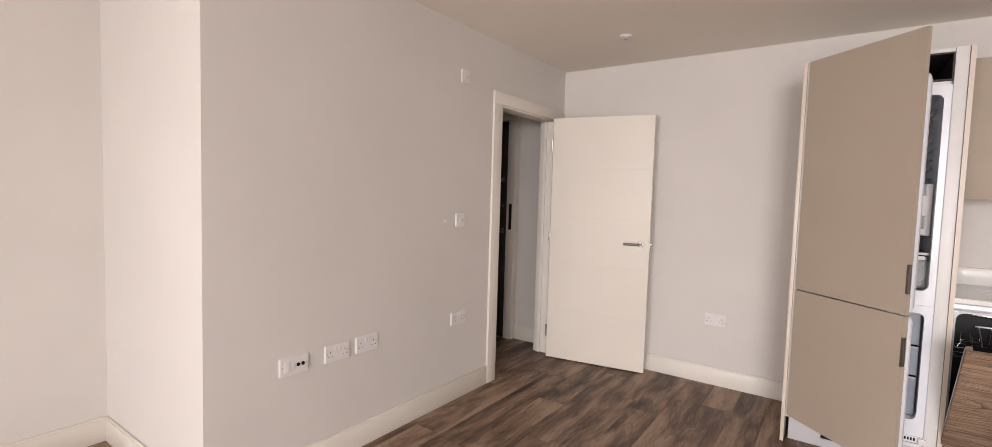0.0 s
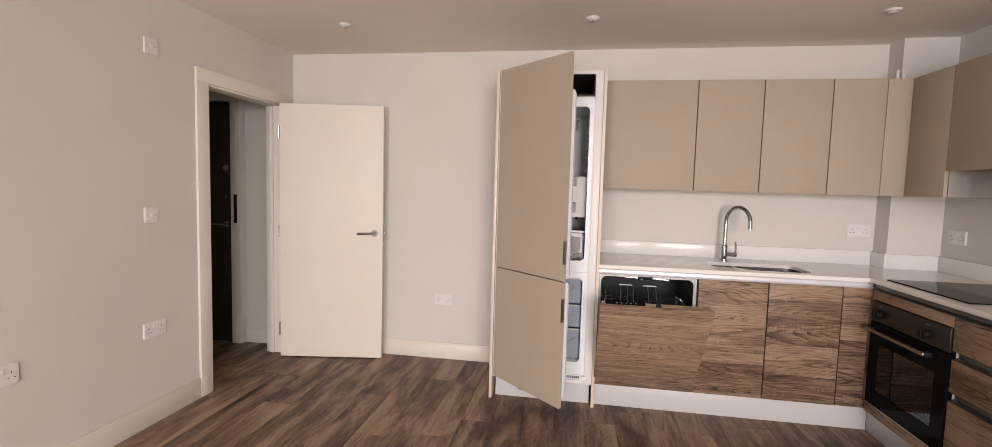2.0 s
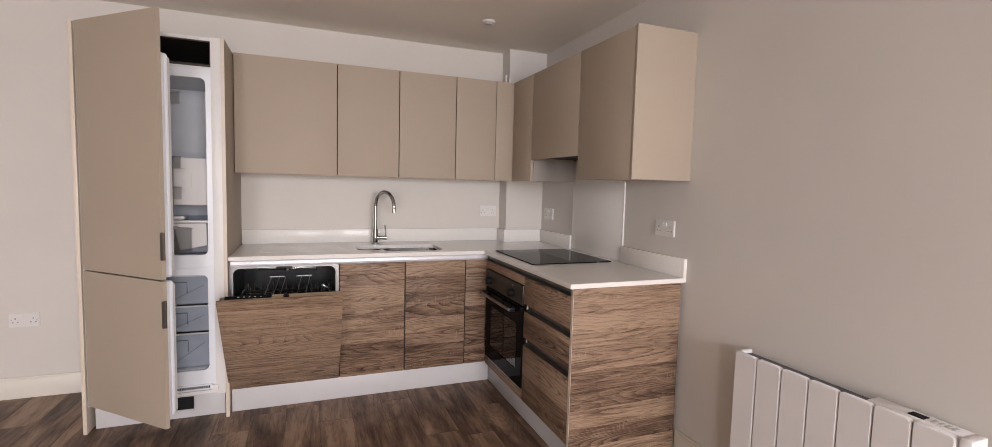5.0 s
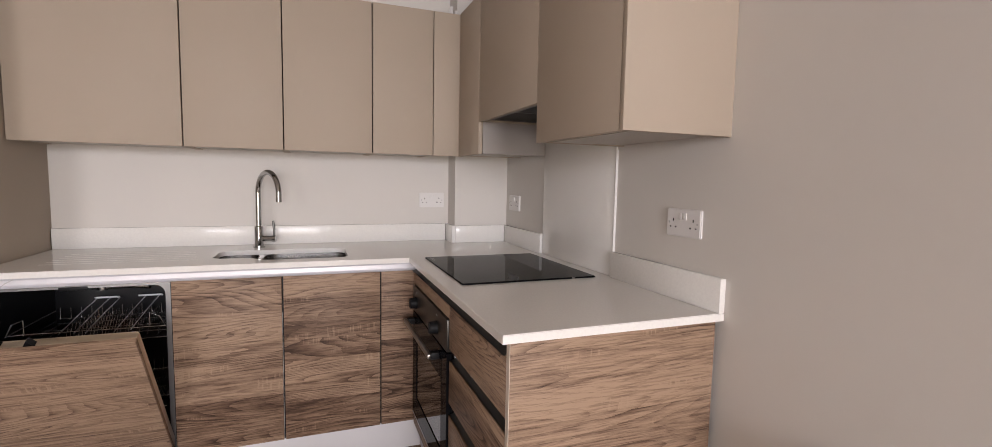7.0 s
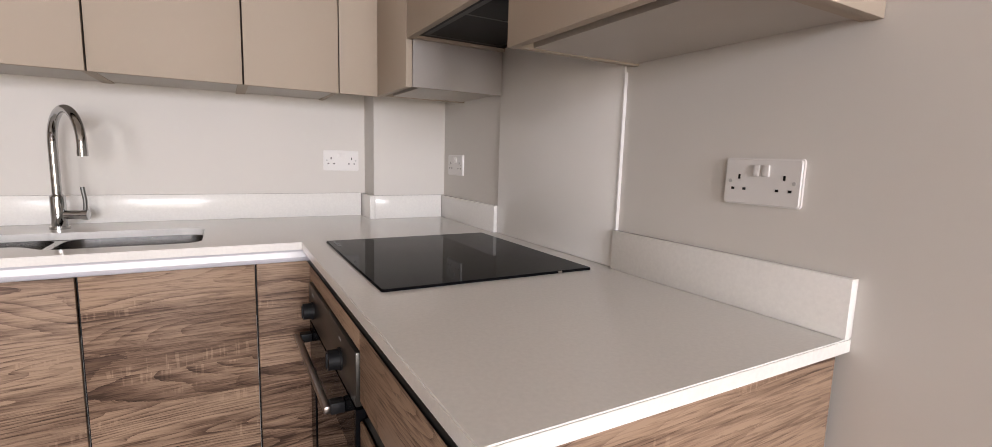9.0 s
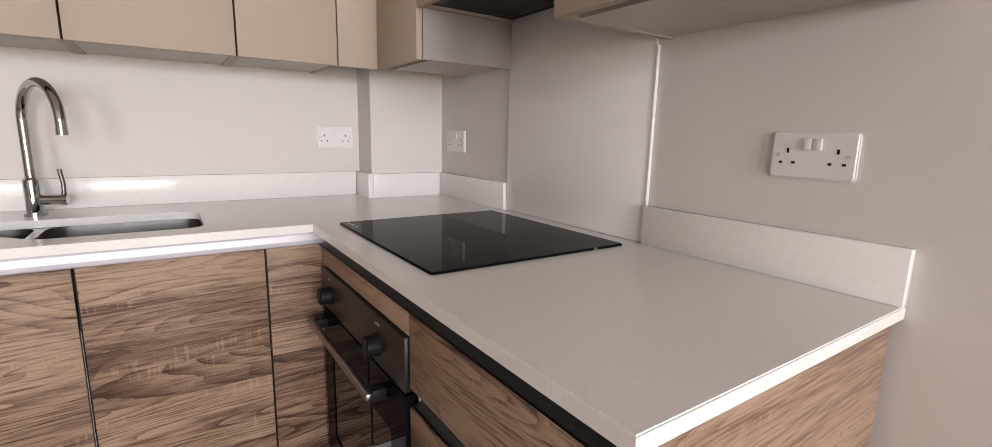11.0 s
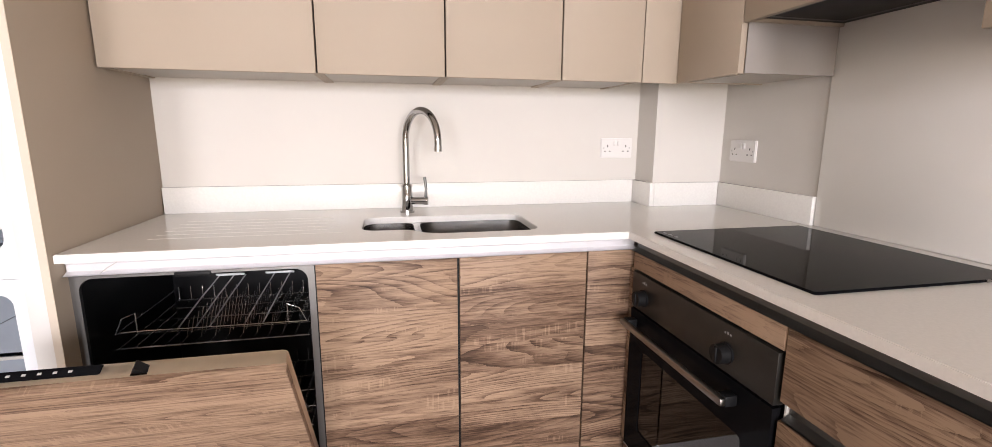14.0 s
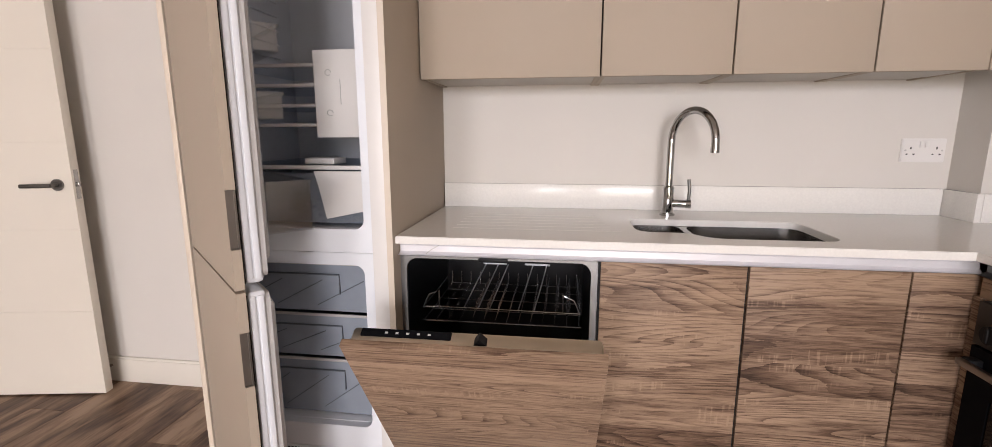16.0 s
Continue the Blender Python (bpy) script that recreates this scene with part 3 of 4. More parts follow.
upstand(2.029, 3.891, BW - 0.02, BW - 0.0005)
upstand(3.892, 3.912, 4.93, BW - 0.0005)
upstand(3.9125, RW - 0.021, 4.929, 4.9495)
upstand(RW - 0.02, RW - 0.0005, 4.447, 4.949)
upstand(RW - 0.02, RW - 0.0005, 3.302, 3.836)
splash = thing("splashback", "pale back-painted glass splashback behind the hob", "splashback", (RW, 4.14, WT1))
wpart("glass_panel", boxes((RW - 0.008, RW - 0.0005, 3.842, 4.444, WT1 + 0.001, 1.60), bevel=0.001), M_SPLASH, splash)
wpart("edge_trim", boxes((RW - 0.010, RW - 0.0005, 3.8365, 3.8415, WT1 + 0.001, 1.402)), M_WHITEPLASTIC, splash, "white edge trim")

# ---- hob ----
hob = thing("induction_hob", "black glass induction hob set on the worktop", "hob", (3.89, 4.137, WT1))
bm = prism(bmesh.new(), rounded(3.891, 4.1375, 0.525, 0.590, 0.006, 3), on_z(WT1 + 0.006), 0.0055)
bmesh.ops.bevel(bm, geom=[e for e in bm.edges if all(abs(q.co.z - WT1 - 0.006) < 1e-5 for q in e.verts)], offset=0.0018, segments=2, affect="EDGES")
wpart("glass_top", bm, M_BLACKGLASS, hob)
M_PRINT = mat("grey_print", (0.28, 0.28, 0.28), 0.4)
bm = bmesh.new()
for k, (w, h) in enumerate(((0.014, 0.006), (0.006, 0.012), (0.012, 0.004), (0.010, 0.010))):
    box(bm, 3.645, 3.645 + h, 4.395 - k * 0.019, 4.395 - k * 0.019 + w, WT1 + 0.0059, WT1 + 0.0064)
wpart("control_marks", bm, M_PRINT, hob, "grey printed touch controls")
wpart("clip", boxes((4.05, 4.062, 3.8395, 3.8425, WT1 + 0.0005, WT1 + 0.006)), M_STEEL, hob)

# ---- sink and tap ----
sink = thing("sink", "stainless steel one and a half bowl undermounted sink", "sink", (3.03, 4.7, 0.72))


def bowl(outline_, z0, z1, floor_scale):
    bm = bmesh.new()
    cx = sum(p[0] for p in outline_) / len(outline_)
    cy = sum(p[1] for p in outline_) / len(outline_)
    levels = [(z1, 1.0), (z0 + 0.05, 0.985), (z0 + 0.018, 0.96), (z0 + 0.004, 0.90), (z0, floor_scale)]
    rings = [[bm.verts.new((cx + (u - cx) * s_, cy + (v - cy) * s_, z)) for u, v in outline_] for z, s_ in levels]
    for a, b in zip(rings, rings[1:]):
        for k in range(len(a)):
            bm.faces.new((a[k], b[k], b[(k + 1) % len(a)], a[(k + 1) % len(a)]))
    bm.faces.new(rings[-1])
    bmesh.ops.recalc_face_normals(bm, faces=bm.faces[:])
    bmesh.ops.reverse_faces(bm, faces=bm.faces[:])
    bmesh.ops.solidify(bm, geom=bm.faces[:], thickness=0.0015)
    return bm


small = round_poly(rect(2.742, 2.918, 4.622, 4.868), 0.05)
main_ = round_poly(rect(2.940, 3.312, 4.548, 4.868), 0.06)
wpart("bowl", bowl(main_, 0.72, 0.897, 0.8), M_STEEL, sink)
wpart("bowl", bowl(small, 0.77, 0.897, 0.8), M_STEEL, sink)
bm = holed(bmesh.new(), round_poly(rect(2.725, 3.33, 4.53, 4.888), 0.03), [small, main_], on_z(0.899), 0.002)
wpart("flange", bm, M_STEEL, sink)
for cx, cy, z in ((3.126, 4.71, 0.7205), (2.83, 4.745, 0.7705)):
    wpart("drain", cyl(bmesh.new(), (cx, cy, z), (cx, cy, z + 0.004), 0.042, 28), M_CHROME, sink)

TX, TY = 2.903, 4.962
tap = thing("kitchen_tap", "chrome swan-neck mixer tap with a side lever", "tap", (TX, TY, WT1))
bm = cyl(bmesh.new(), (TX, TY, WT1), (TX, TY, WT1 + 0.008), 0.027, 28)
cyl(bm, (TX, TY, WT1 + 0.008), (TX, TY, WT1 + 0.104), 0.0205, 28)
cyl(bm, (TX, TY, WT1 + 0.104), (TX, TY, WT1 + 0.112), 0.0205, 28, 0.013)
wpart("body", bm, M_CHROME, tap)
pts = [(TX, TY, WT1 + 0.105), (TX, TY, WT1 + 0.2), (TX, TY, WT1 + 0.272)]
DX, DY = 0.53, -0.848
for k in range(1, 19):
    a = math.pi * k / 18
    q = 0.098 * (1 - math.cos(a))
    pts.append((TX + DX * q, TY + DY * q, WT1 + 0.272 + 0.104 * math.sin(a)))
ex, ey, ez = pts[-1]
pts += [(ex, ey, ez - 0.018)]
wpart("spout", tube(bmesh.new(), pts, 0.0130, 18), M_CHROME, tap)
wpart("aerator", cyl(bmesh.new(), (ex, ey, ez - 0.017), (ex, ey, ez - 0.036), 0.0140, 20), M_CHROME, tap)
bm = cyl(bmesh.new(), (TX + 0.01, TY, WT1 + 0.045), (TX + 0.062, TY - 0.012, WT1 + 0.045), 0.0145, 22)
cyl(bm, (TX + 0.062, TY - 0.012, WT1 + 0.045), (TX + 0.078, TY - 0.0155, WT1 + 0.045), 0.0165, 22)
cart = wpart("cartridge", bm, M_CHROME, tap)
# the lever's colour is darkened to imitate chrome that mirrors dark surroundings
wpart("lever", tube(bmesh.new(), [(TX + 0.069, TY - 0.013, WT1 + 0.055), (TX + 0.071, TY - 0.013, WT1 + 0.09), (TX + 0.066, TY - 0.013, WT1 + 0.135)], 0.0058, 12), M_METAL_SHADED, cart, "chrome lever, dark reflections put into its colour")


# ---- kitchen: base run ----
def door_board(x0, x1, y0, y1, z0, z1):
    return boxes((x0, x1, y0, y1, z0, z1), bevel=0.0012)


BZ0, BZ1, PL = 0.142, 0.861, 0.14
for x0, x1, lab in ((2.630, 3.0305, "driftwood laminate base cabinet under the small sink bowl"), (3.034, 3.4385, "driftwood laminate base cabinet under the main sink bowl")):
    ob = thing("base_cabinet", lab, "cabinet", ((x0 + x1) / 2, 4.8, PL), group="base cabinets")
    wpart("carcass", boxes((x0, x0 + 0.018, FY + 0.021, 5.07, PL, 0.70), (x1 - 0.018, x1, FY + 0.021, 5.07, PL, 0.70), (x0, x1, FY + 0.022, 5.07, PL, PL + 0.018), (x0, x1, 5.05, 5.07, PL, 0.70)), M_CARCASS, ob)
    wpart("door", door_board(x0 + 0.0018, x1 - 0.0018, FY, FY + 0.02, BZ0, BZ1), M_OAK_X, ob)
    wpart("shadow_strip", boxes((x0 + 0.0002 - 0.0035, x0 + 0.0016, FY + 0.013, FY + 0.02, BZ0, BZ1)), M_BLACK, ob)
filler = thing("corner_filler", "driftwood laminate filler panel in the kitchen corner", "filler panel", (3.51, FY, PL))
wpart("panel", door_board(3.442, 3.606, FY, FY + 0.02, BZ0, BZ1), M_OAK_X, filler)
wpart("shadow_strip", boxes((3.4388, 3.4412, FY + 0.012, FY + 0.02, BZ0, BZ1)), M_BLACK, filler)


def rail_profile(bm, lift, a, b, depth):
    """A C-shaped handle channel from a to b; lift maps (along, in, up)."""
    prof = [(0.0, 0.0), (0.004, 0.0), (0.016, -0.004), (0.024, -0.013), (0.024, -0.030), (0.012, -0.036), (0.004, -0.038), (0.0, -0.038)]
    inner = [(d + 0.0015, z) for d, z in reversed(prof)]
    ring = prof + inner
    va = [bm.verts.new(lift(a, d, z)) for d, z in ring]
    vb = [bm.verts.new(lift(b, d, z)) for d, z in ring]
    for k in range(len(ring)):
        bm.faces.new((va[k], va[(k + 1) % len(ring)], vb[(k + 1) % len(ring)], vb[k]))
    bm.faces.new(list(reversed(va)))
    bm.faces.new(vb)
    bmesh.ops.recalc_face_normals(bm, faces=bm.faces[:])
    return bm


rail = thing("handle_rail", "brushed aluminium finger-pull channel under the worktop", "handle rail", (2.8, FY, 0.862))
wpart("channel", rail_profile(bmesh.new(), lambda s_, d, z: (s_, 4.479 + d, 0.8995 + z), 2.03, 3.604, 0), M_FILMED, rail, "aluminium channel still in its pale protective film")
wpart("film_crease", tube(bmesh.new(), [(2.118, 4.4775, 0.868), (2.135, 4.477, 0.882), (2.158, 4.4775, 0.8955)], 0.0012, 6), M_GASKET, rail)
rail = thing("handle_rail", "brushed aluminium finger-pull channel above oven and drawers", "handle rail", (FX, 3.9, 0.862))
# same rail as on the back run, coloured darker for the shade on this side
wpart("channel", rail_profile(bmesh.new(), lambda s_, d, z: (3.579 + d, s_, 0.8995 + z), 3.334, 4.4785, 0), M_METAL_SHADED, rail)

for nm, b in (("back", (2.03, 3.627, 4.507, 4.523, 0.001, PL - 0.001)), ("side", (3.628, 3.644, 3.334, 4.506, 0.001, PL - 0.001)), ("tall", (1.381, 1.996, 4.507, 4.523, 0.001, PL - 0.001))):
    ob = thing("plinth", {"back": "pale grey plinth board below the sink cabinets", "side": "pale grey plinth board below oven and drawers", "tall": "pale grey plinth board below the fridge"}[nm], "plinth", ((b[0] + b[1]) / 2, (b[2] + b[3]) / 2, 0), group="plinths")
    wpart("board", boxes(b, bevel=0.001), M_PLINTH, ob)
    if nm == "tall":
        bm = holed(bmesh.new(), rect(1.53, 1.845, 0.045, 0.130), [rect(1.536, 1.839, 0.051, 0.124)], on_y(4.503), 0.004)
        g = wpart("vent_frame", bm, M_ALU, ob)
        for k in range(6):
            wpart("vent_slat", boxes((1.537, 1.838, 4.5035, 4.5055, 0.054 + k * 0.0118, 0.060 + k * 0.0118)), M_BLACK, g)
        wpart("vent_back", boxes((1.536, 1.839, 4.5055, 4.507, 0.051, 0.124)), M_BLACK, g)

# drawers
DY0, DY1 = 3.3325, 3.853
drawers = thing("drawer_cabinet", "driftwood laminate drawer cabinet with three drawers and channel handles", "drawer cabinet", (3.9, 3.59, PL))
wpart("carcass", boxes((3.632, 4.19, DY0, DY0 + 0.018, PL, 0.858), (3.632, 4.19, DY1 - 0.018, DY1, PL, 0.858), (3.632, 4.19, DY0, DY1, PL, PL + 0.018), (4.17, 4.19, DY0, DY1, PL, 0.858)), M_CARCASS, drawers)
for z0, z1 in ((0.702, BZ1), (0.510, 0.660), (BZ0, 0.466)):
    wpart("drawer_front", door_board(FX, FX + 0.02, DY0 + 0.0015, DY1 - 0.0015, z0, z1), M_OAK_Y, drawers)
for z in (0.700, 0.506):
    # dark colour imitates the shade inside the drawer channels
    wpart("channel", rail_profile(bmesh.new(), lambda s_, d, q, z=z: (FX + 0.004 + d, s_, z + q), DY0 + 0.001, DY1 - 0.001, 0), M_METAL_SHADED, drawers, "aluminium finger-pull channel, its shade put into a dark colour")

end_panel = thing("end_panel", "driftwood laminate panel closing the end of the kitchen run", "end panel", (3.9, 3.32, 0))
wpart("board", boxes((FX + 0.001, RW - 0.02, 3.312, 3.331, 0.0, 0.8995), bevel=0.0008), M_OAK_X, end_panel)
wpart("edge_strip", boxes((FX - 0.0008, FX + 0.0008, 3.312, 3.331, 0.0, 0.8995)), M_CREAM, end_panel, "pale edge strip")

# oven
OY0, OY1, OZ0, OZ1 = 3.860, 4.456, 0.205, 0.800
housing = thing("oven_housing", "driftwood laminate housing around the built-in oven", "cabinet", (3.9, 4.16, PL))
wpart("top_strip", door_board(FX, FX + 0.02, 3.8565, 4.466, 0.806, BZ1), M_OAK_Y, housing)
wpart("bottom_strip", door_board(FX, FX + 0.02, 3.8565, 4.466, BZ0, 0.200), M_OAK_Y, housing)
wpart("side_strip", door_board(FX + 0.001, FX + 0.02, 4.459, 4.486, 0.202, 0.804), M_OAK_Y, housing)
wpart("carcass", boxes((FX + 0.0215, 4.19, 3.855, 3.859, PL, 0.858), (FX + 0.0215, 4.19, 4.458, 4.47, PL, 0.858), (FX + 0.0215, 4.19, 3.859, 4.458, PL, PL + 0.018)), M_CARCASS, housing)
oven = thing("oven", "built-in electric oven with steel panel and black glass door", "oven", (3.9, 4.158, OZ0))
wpart("body", boxes((FX + 0.022, 4.12, OY0 + 0.02, OY1 - 0.02, OZ0 + 0.01, OZ1 - 0.01)), M_BLACK, oven)
panel = wpart("control_panel", boxes((FX - 0.006, FX + 0.02, OY0 + 0.001, OY1 - 0.001, 0.686, OZ1), bevel=0.0015), mat("dark_brushed_steel", (0.05, 0.047, 0.043), 0.34, 0.7, vary=0.06, scale=25), oven, "brushed steel control panel")
for y in (4.383, 4.008):
    bm = cyl(bmesh.new(), (FX - 0.006, y, 0.732), (FX - 0.010, y, 0.732), 0.026, 28)
    cyl(bm, (FX - 0.010, y, 0.732), (FX - 0.034, y, 0.732), 0.0235, 28, 0.0225)
    box(bm, FX - 0.038, FX - 0.032, y - 0.005, y + 0.005, 0.714, 0.750, bevel=0.002)
    wpart("knob", bm, M_BLACK, panel, "black round knob")
    bm = bmesh.new()
    for k in range(3):
        box(bm, FX - 0.0066, FX - 0.0058, y - 0.012 + k * 0.009, y - 0.007 + k * 0.009, 0.776, 0.781 + 0.002 * (k % 2))
    wpart("marks", bm, M_PRINT, panel)
M_OVENGLASS = glass("smoked_glass", (0.10, 0.10, 0.10), 0.03)
bm = holed(bmesh.new(), rect(OY0 + 0.001, OY1 - 0.001, OZ0, 0.680), [rounded(4.158, 0.43, 0.44, 0.27, 0.012)], on_x(FX - 0.006), 0.02)
odoor = wpart("door", bm, M_BLACKGLASS, oven, "black glass door")
wpart("window_pane", boxes((FX - 0.003, FX + 0.001, 4.158 - 0.224, 4.158 + 0.224, 0.291, 0.569)), M_OVENGLASS, odoor, "smoked glass window")
for z in (0.38, 0.46):
    bm = tube(bmesh.new(), [(FX + 0.012, 3.95, z), (FX + 0.012, 4.36, z)], 0.0015, 6)
    wpart("rack_bar", bm, M_STEEL, odoor)
wpart("lower_edge", boxes((FX - 0.0065, FX + 0.0, OY0 + 0.002, OY1 - 0.002, OZ0 - 0.004, OZ0 - 0.0005)), M_ALU, odoor, "pale metal lower edge")
bm = boxes((FX - 0.052, FX - 0.036, 3.955, OY1 - 0.016, 0.633, 0.651), bevel=0.004)
wpart("handle", bm, mat("bronze_steel", (0.30, 0.28, 0.26), 0.32, 1.0), odoor, "aluminium bar handle")
for y in (3.972, OY1 - 0.032):
    wpart("handle_post", boxes((FX - 0.038, FX - 0.0062, y - 0.015, y + 0.015, 0.628, 0.654), bevel=0.003), M_BLACK, odoor)

# ---- dishwasher ----
dish = thing("dishwasher", "integrated dishwasher, its driftwood front hanging half open", "dishwasher", (2.324, 4.8, PL))
bm = holed(bmesh.new(), rect(2.022, 2.626, 0.146, 0.859), [rounded(2.3255, 0.50, 0.562, 0.690, 0.035)], on_y(4.512), 0.012)
wpart("frame", bm, mat("satin_grey_steel", (0.22, 0.22, 0.225), 0.35, 0.9, vary=0.05), dish, "steel front frame")
# the shade inside the half-open machine is put into the tub's near-black colour
wpart("tub", open_box(2.030, 2.621, 4.5245, 5.06, 0.146, 0.857, 0.014, "y-"), M_NEAR_BLACK, dish, "glossy tub, near-black to carry the shade inside")
wpart("top_catch", boxes((2.27, 2.36, 4.508, 4.54, 0.838, 0.852), bevel=0.003), M_BLACK, dish)
for z, y0 in ((0.610, 4.60), (0.33, 4.56)):
    bm = bmesh.new()
    r = 0.0022
    for yy in (y0, y0 + 0.11, y0 + 0.22, y0 + 0.33, 5.02):
        tube(bm, [(2.065, yy, z), (2.585, yy, z)], r, 6)
    for k in range(14):
        x = 2.07 + k * 0.0392
        tube(bm, [(x, y0, z), (x, 5.02, z), (x, 5.02, z + 0.05)], 0.0016, 6)
        if 3 < k:
            for j in range(9):
                yy = y0 + 0.05 + j * 0.038
                tube(bm, [(x, yy, z), (x + 0.012, yy, z + 0.055)], 0.0013, 5)
    for q in (0.046,):
        tube(bm, [(2.068, 5.02, z + q), (2.068, y0, z + q), (2.12, y0, z + q + 0.004), (2.582, y0, z + q), (2.582, 5.02, z + q)], r, 6)
    for sx, s_ in ((2.068, 1), (2.582, -1)):
        tube(bm, [(sx, y0 - 0.002, z + 0.045), (sx + s_ * 0.02, y0 - 0.002, z + 0.09), (sx + s_ * 0.055, y0 - 0.002, z + 0.105), (sx + s_ * 0.055, y0 - 0.002, z + 0.045)], 0.0022, 6)
    wpart("basket", bm, mat("grey_wire", (0.62, 0.62, 0.64), 0.18, 0.9), dish, "wire basket")
bm = tube(bmesh.new(), [(2.15, 4.78, 0.80), (2.22, 4.76, 0.803), (2.325, 4.75, 0.800), (2.43, 4.74, 0.803), (2.50, 4.72, 0.80)], 0.010, 10)
cyl(bm, (2.325, 4.75, 0.79), (2.325, 4.75, 0.845), 0.02, 16)
wpart("spray_arm", bm, M_STEEL, dish)
for x0, x1 in ((2.205, 2.295), (2.375, 2.470)):
    bm = tube(bmesh.new(), [(x0, 5.015, 0.700), (x0 + 0.006, 5.005, 0.702), (x1 - 0.006, 5.005, 0.702), (x1, 5.015, 0.698)], 0.0045, 10)
    wpart("back_bar", bm, mat("white_bar", (0.8, 0.8, 0.8), 0.25), dish, "white bar at the back of the tub")
# added pale wires carry the highlights of the basket wires in their colour
for x in (2.215, 2.265, 2.305, 2.405, 2.460):
    bm = tube(bmesh.new(), [(x, 5.005, 0.698), (x - 0.012, 4.86, 0.668), (x - 0.03, 4.70, 0.622)], 0.0026, 8)
    wpart("glint_wire", bm, mat("wire_glint", (0.8, 0.8, 0.82), 0.2, 0.6), dish)
# the half-open front, turned about its lower edge
ddoor_m = boxes((0.006, 0.598, 0.0225, 0.072, 0.01, 0.700), bevel=0.012)
DTILT = pose(2.0205, 4.487, BZ0, 33.4)


def tilted(bm):
    bm.transform(DTILT)
    return bm


front = wpart("door", tilted(boxes((0.0, 0.604, 0.0, 0.02, 0.0, 0.722), bevel=0.0012)), M_OAK_X, dish, "driftwood laminate front panel")
wpart("inner_door", tilted(ddoor_m), mat("warm_steel", (0.62, 0.55, 0.45), 0.3, 1.0, vary=0.04, scale=15), front, "steel inner door")
wpart("control_strip", tilted(boxes((0.03, 0.25, 0.044, 0.066, 0.694, 0.7030), bevel=0.003)), M_BLACKGLASS, front, "black control strip")
for k in range(5):
    wpart("button", tilted(boxes((0.09 + k * 0.026, 0.097 + k * 0.026, 0.052, 0.057, 0.7025, 0.7038), bevel=0.0005)), M_GASKET, front)
bm = bmesh.new()
prism(bm, [(0.305, 0.7), (0.335, 0.7), (0.32, 0.725)], lambda u, v, d: (u, 0.035 + d, v), 0.02)
wpart("latch", tilted(bm), M_BLACK, front)

# ---- tall housing and fridge freezer ----
TZ = 2.12
tall = thing("tall_housing", "tall taupe and white housing around the fridge freezer", "cabinet", (1.68, 4.78, 0))
wpart("side_panel", boxes((1.345, 1.363, 4.45, BW - 0.016, 0, TZ), bevel=0.001), M_CREAM, tall, "cream side panel")
bm = boxes((2.008, 2.026, 4.45, BW - 0.001, 0, TZ), bevel=0.001)
side = wpart("side_panel", bm, M_TAUPE, tall, "taupe side panel")
wpart("edge", boxes((2.0078, 2.0262, 4.4485, 4.4505, 0.0, TZ)), M_CREAM, side)
wpart("carcass_side", boxes((1.364, 1.381, 4.47, 5.07, PL, TZ), bevel=0.0005), M_CARCASS, tall)
wpart("carcass_side", boxes((1.958, 2.007, 4.462, 5.07, PL, TZ), bevel=0.0005), M_CARCASS, tall)
wpart("top_board", boxes((1.382, 1.957, 4.47, 5.07, TZ - 0.018, TZ)), M_CARCASS, tall)
wpart("mid_board", boxes((1.382, 1.957, 4.50, 5.07, 1.953, 1.969)), M_CARCASS, tall)
wpart("back_board", boxes((1.382, 1.957, 5.06, 5.07, PL, TZ - 0.02)), M_NEAR_BLACK, tall)
# dark brown inner box stands in for the shade of the unlit void
wpart("void_shade", open_box(1.3815, 1.9575, 4.478, 5.058, 1.9695, 2.1015, 0.006, "y-"), mat("void_shade_brown", (0.035, 0.028, 0.024), 0.6), tall, "dark box standing in for the shade above the fridge")
wpart("base_board", boxes((1.382, 1.957, 4.48, 5.06, PL, PL + 0.018)), M_CARCASS, tall)

fridge = thing("fridge_freezer", "white built-in fridge freezer standing open and unpacked", "fridge freezer", (1.67, 4.78, 0.16))
FL, FR, FF = 1.385, 1.955, 4.472
bm = holed(bmesh.new(), rect(FL, FR, 0.865, 1.948), [rounded(1.668, 1.42, 0.50, 0.965, 0.03)], on_y(FF), 0.03)
holed(bm, rect(FL, FR, 0.20, 0.864), [rounded(1.668, 0.553, 0.49, 0.545, 0.03)], on_y(FF), 0.03)
wpart("front_frame", bm, M_FRIDGE, fridge)
wpart("fridge_liner", open_box(FL, FR, FF + 0.03, 5.05, 0.90, 1.948, 0.033, "y-"), M_FRIDGE, fridge)
wpart("freezer_liner", open_box(FL, FR, FF + 0.03, 5.05, 0.248, 0.862, 0.034, "y-"), M_FRIDGE, fridge)
for k in range(8):
    z = 1.50 + 0.05 * k
    for x0, x1 in ((1.418, 1.430), (1.906, 1.918)):
        bm = prism(bmesh.new(), [(4.66, z), (4.92, z + 0.0), (4.92, z + 0.010), (4.68, z + 0.010)], on_x(x0), x1 - x0)
        wpart("shelf_runner", bm, M_FRIDGE, fridge)
for z in (1.430, 1.369, 1.307, 1.246):
    sh = wpart("shelf", boxes((1.421, 1.915, 4.60, 5.0, z, z + 0.004)), M_CLEAR, fridge, "clear glass shelf")
    wpart("shelf_trim", boxes((1.420, 1.916, 4.588, 4.602, z - 0.003, z + 0.008), bevel=0.002), M_WHITEPLASTIC, sh, "white shelf edge")
sh = wpart("shelf", boxes((1.420, 1.916, 4.54, 5.01, 1.117, 1.122)), M_CLEAR, fridge, "clear glass shelf")
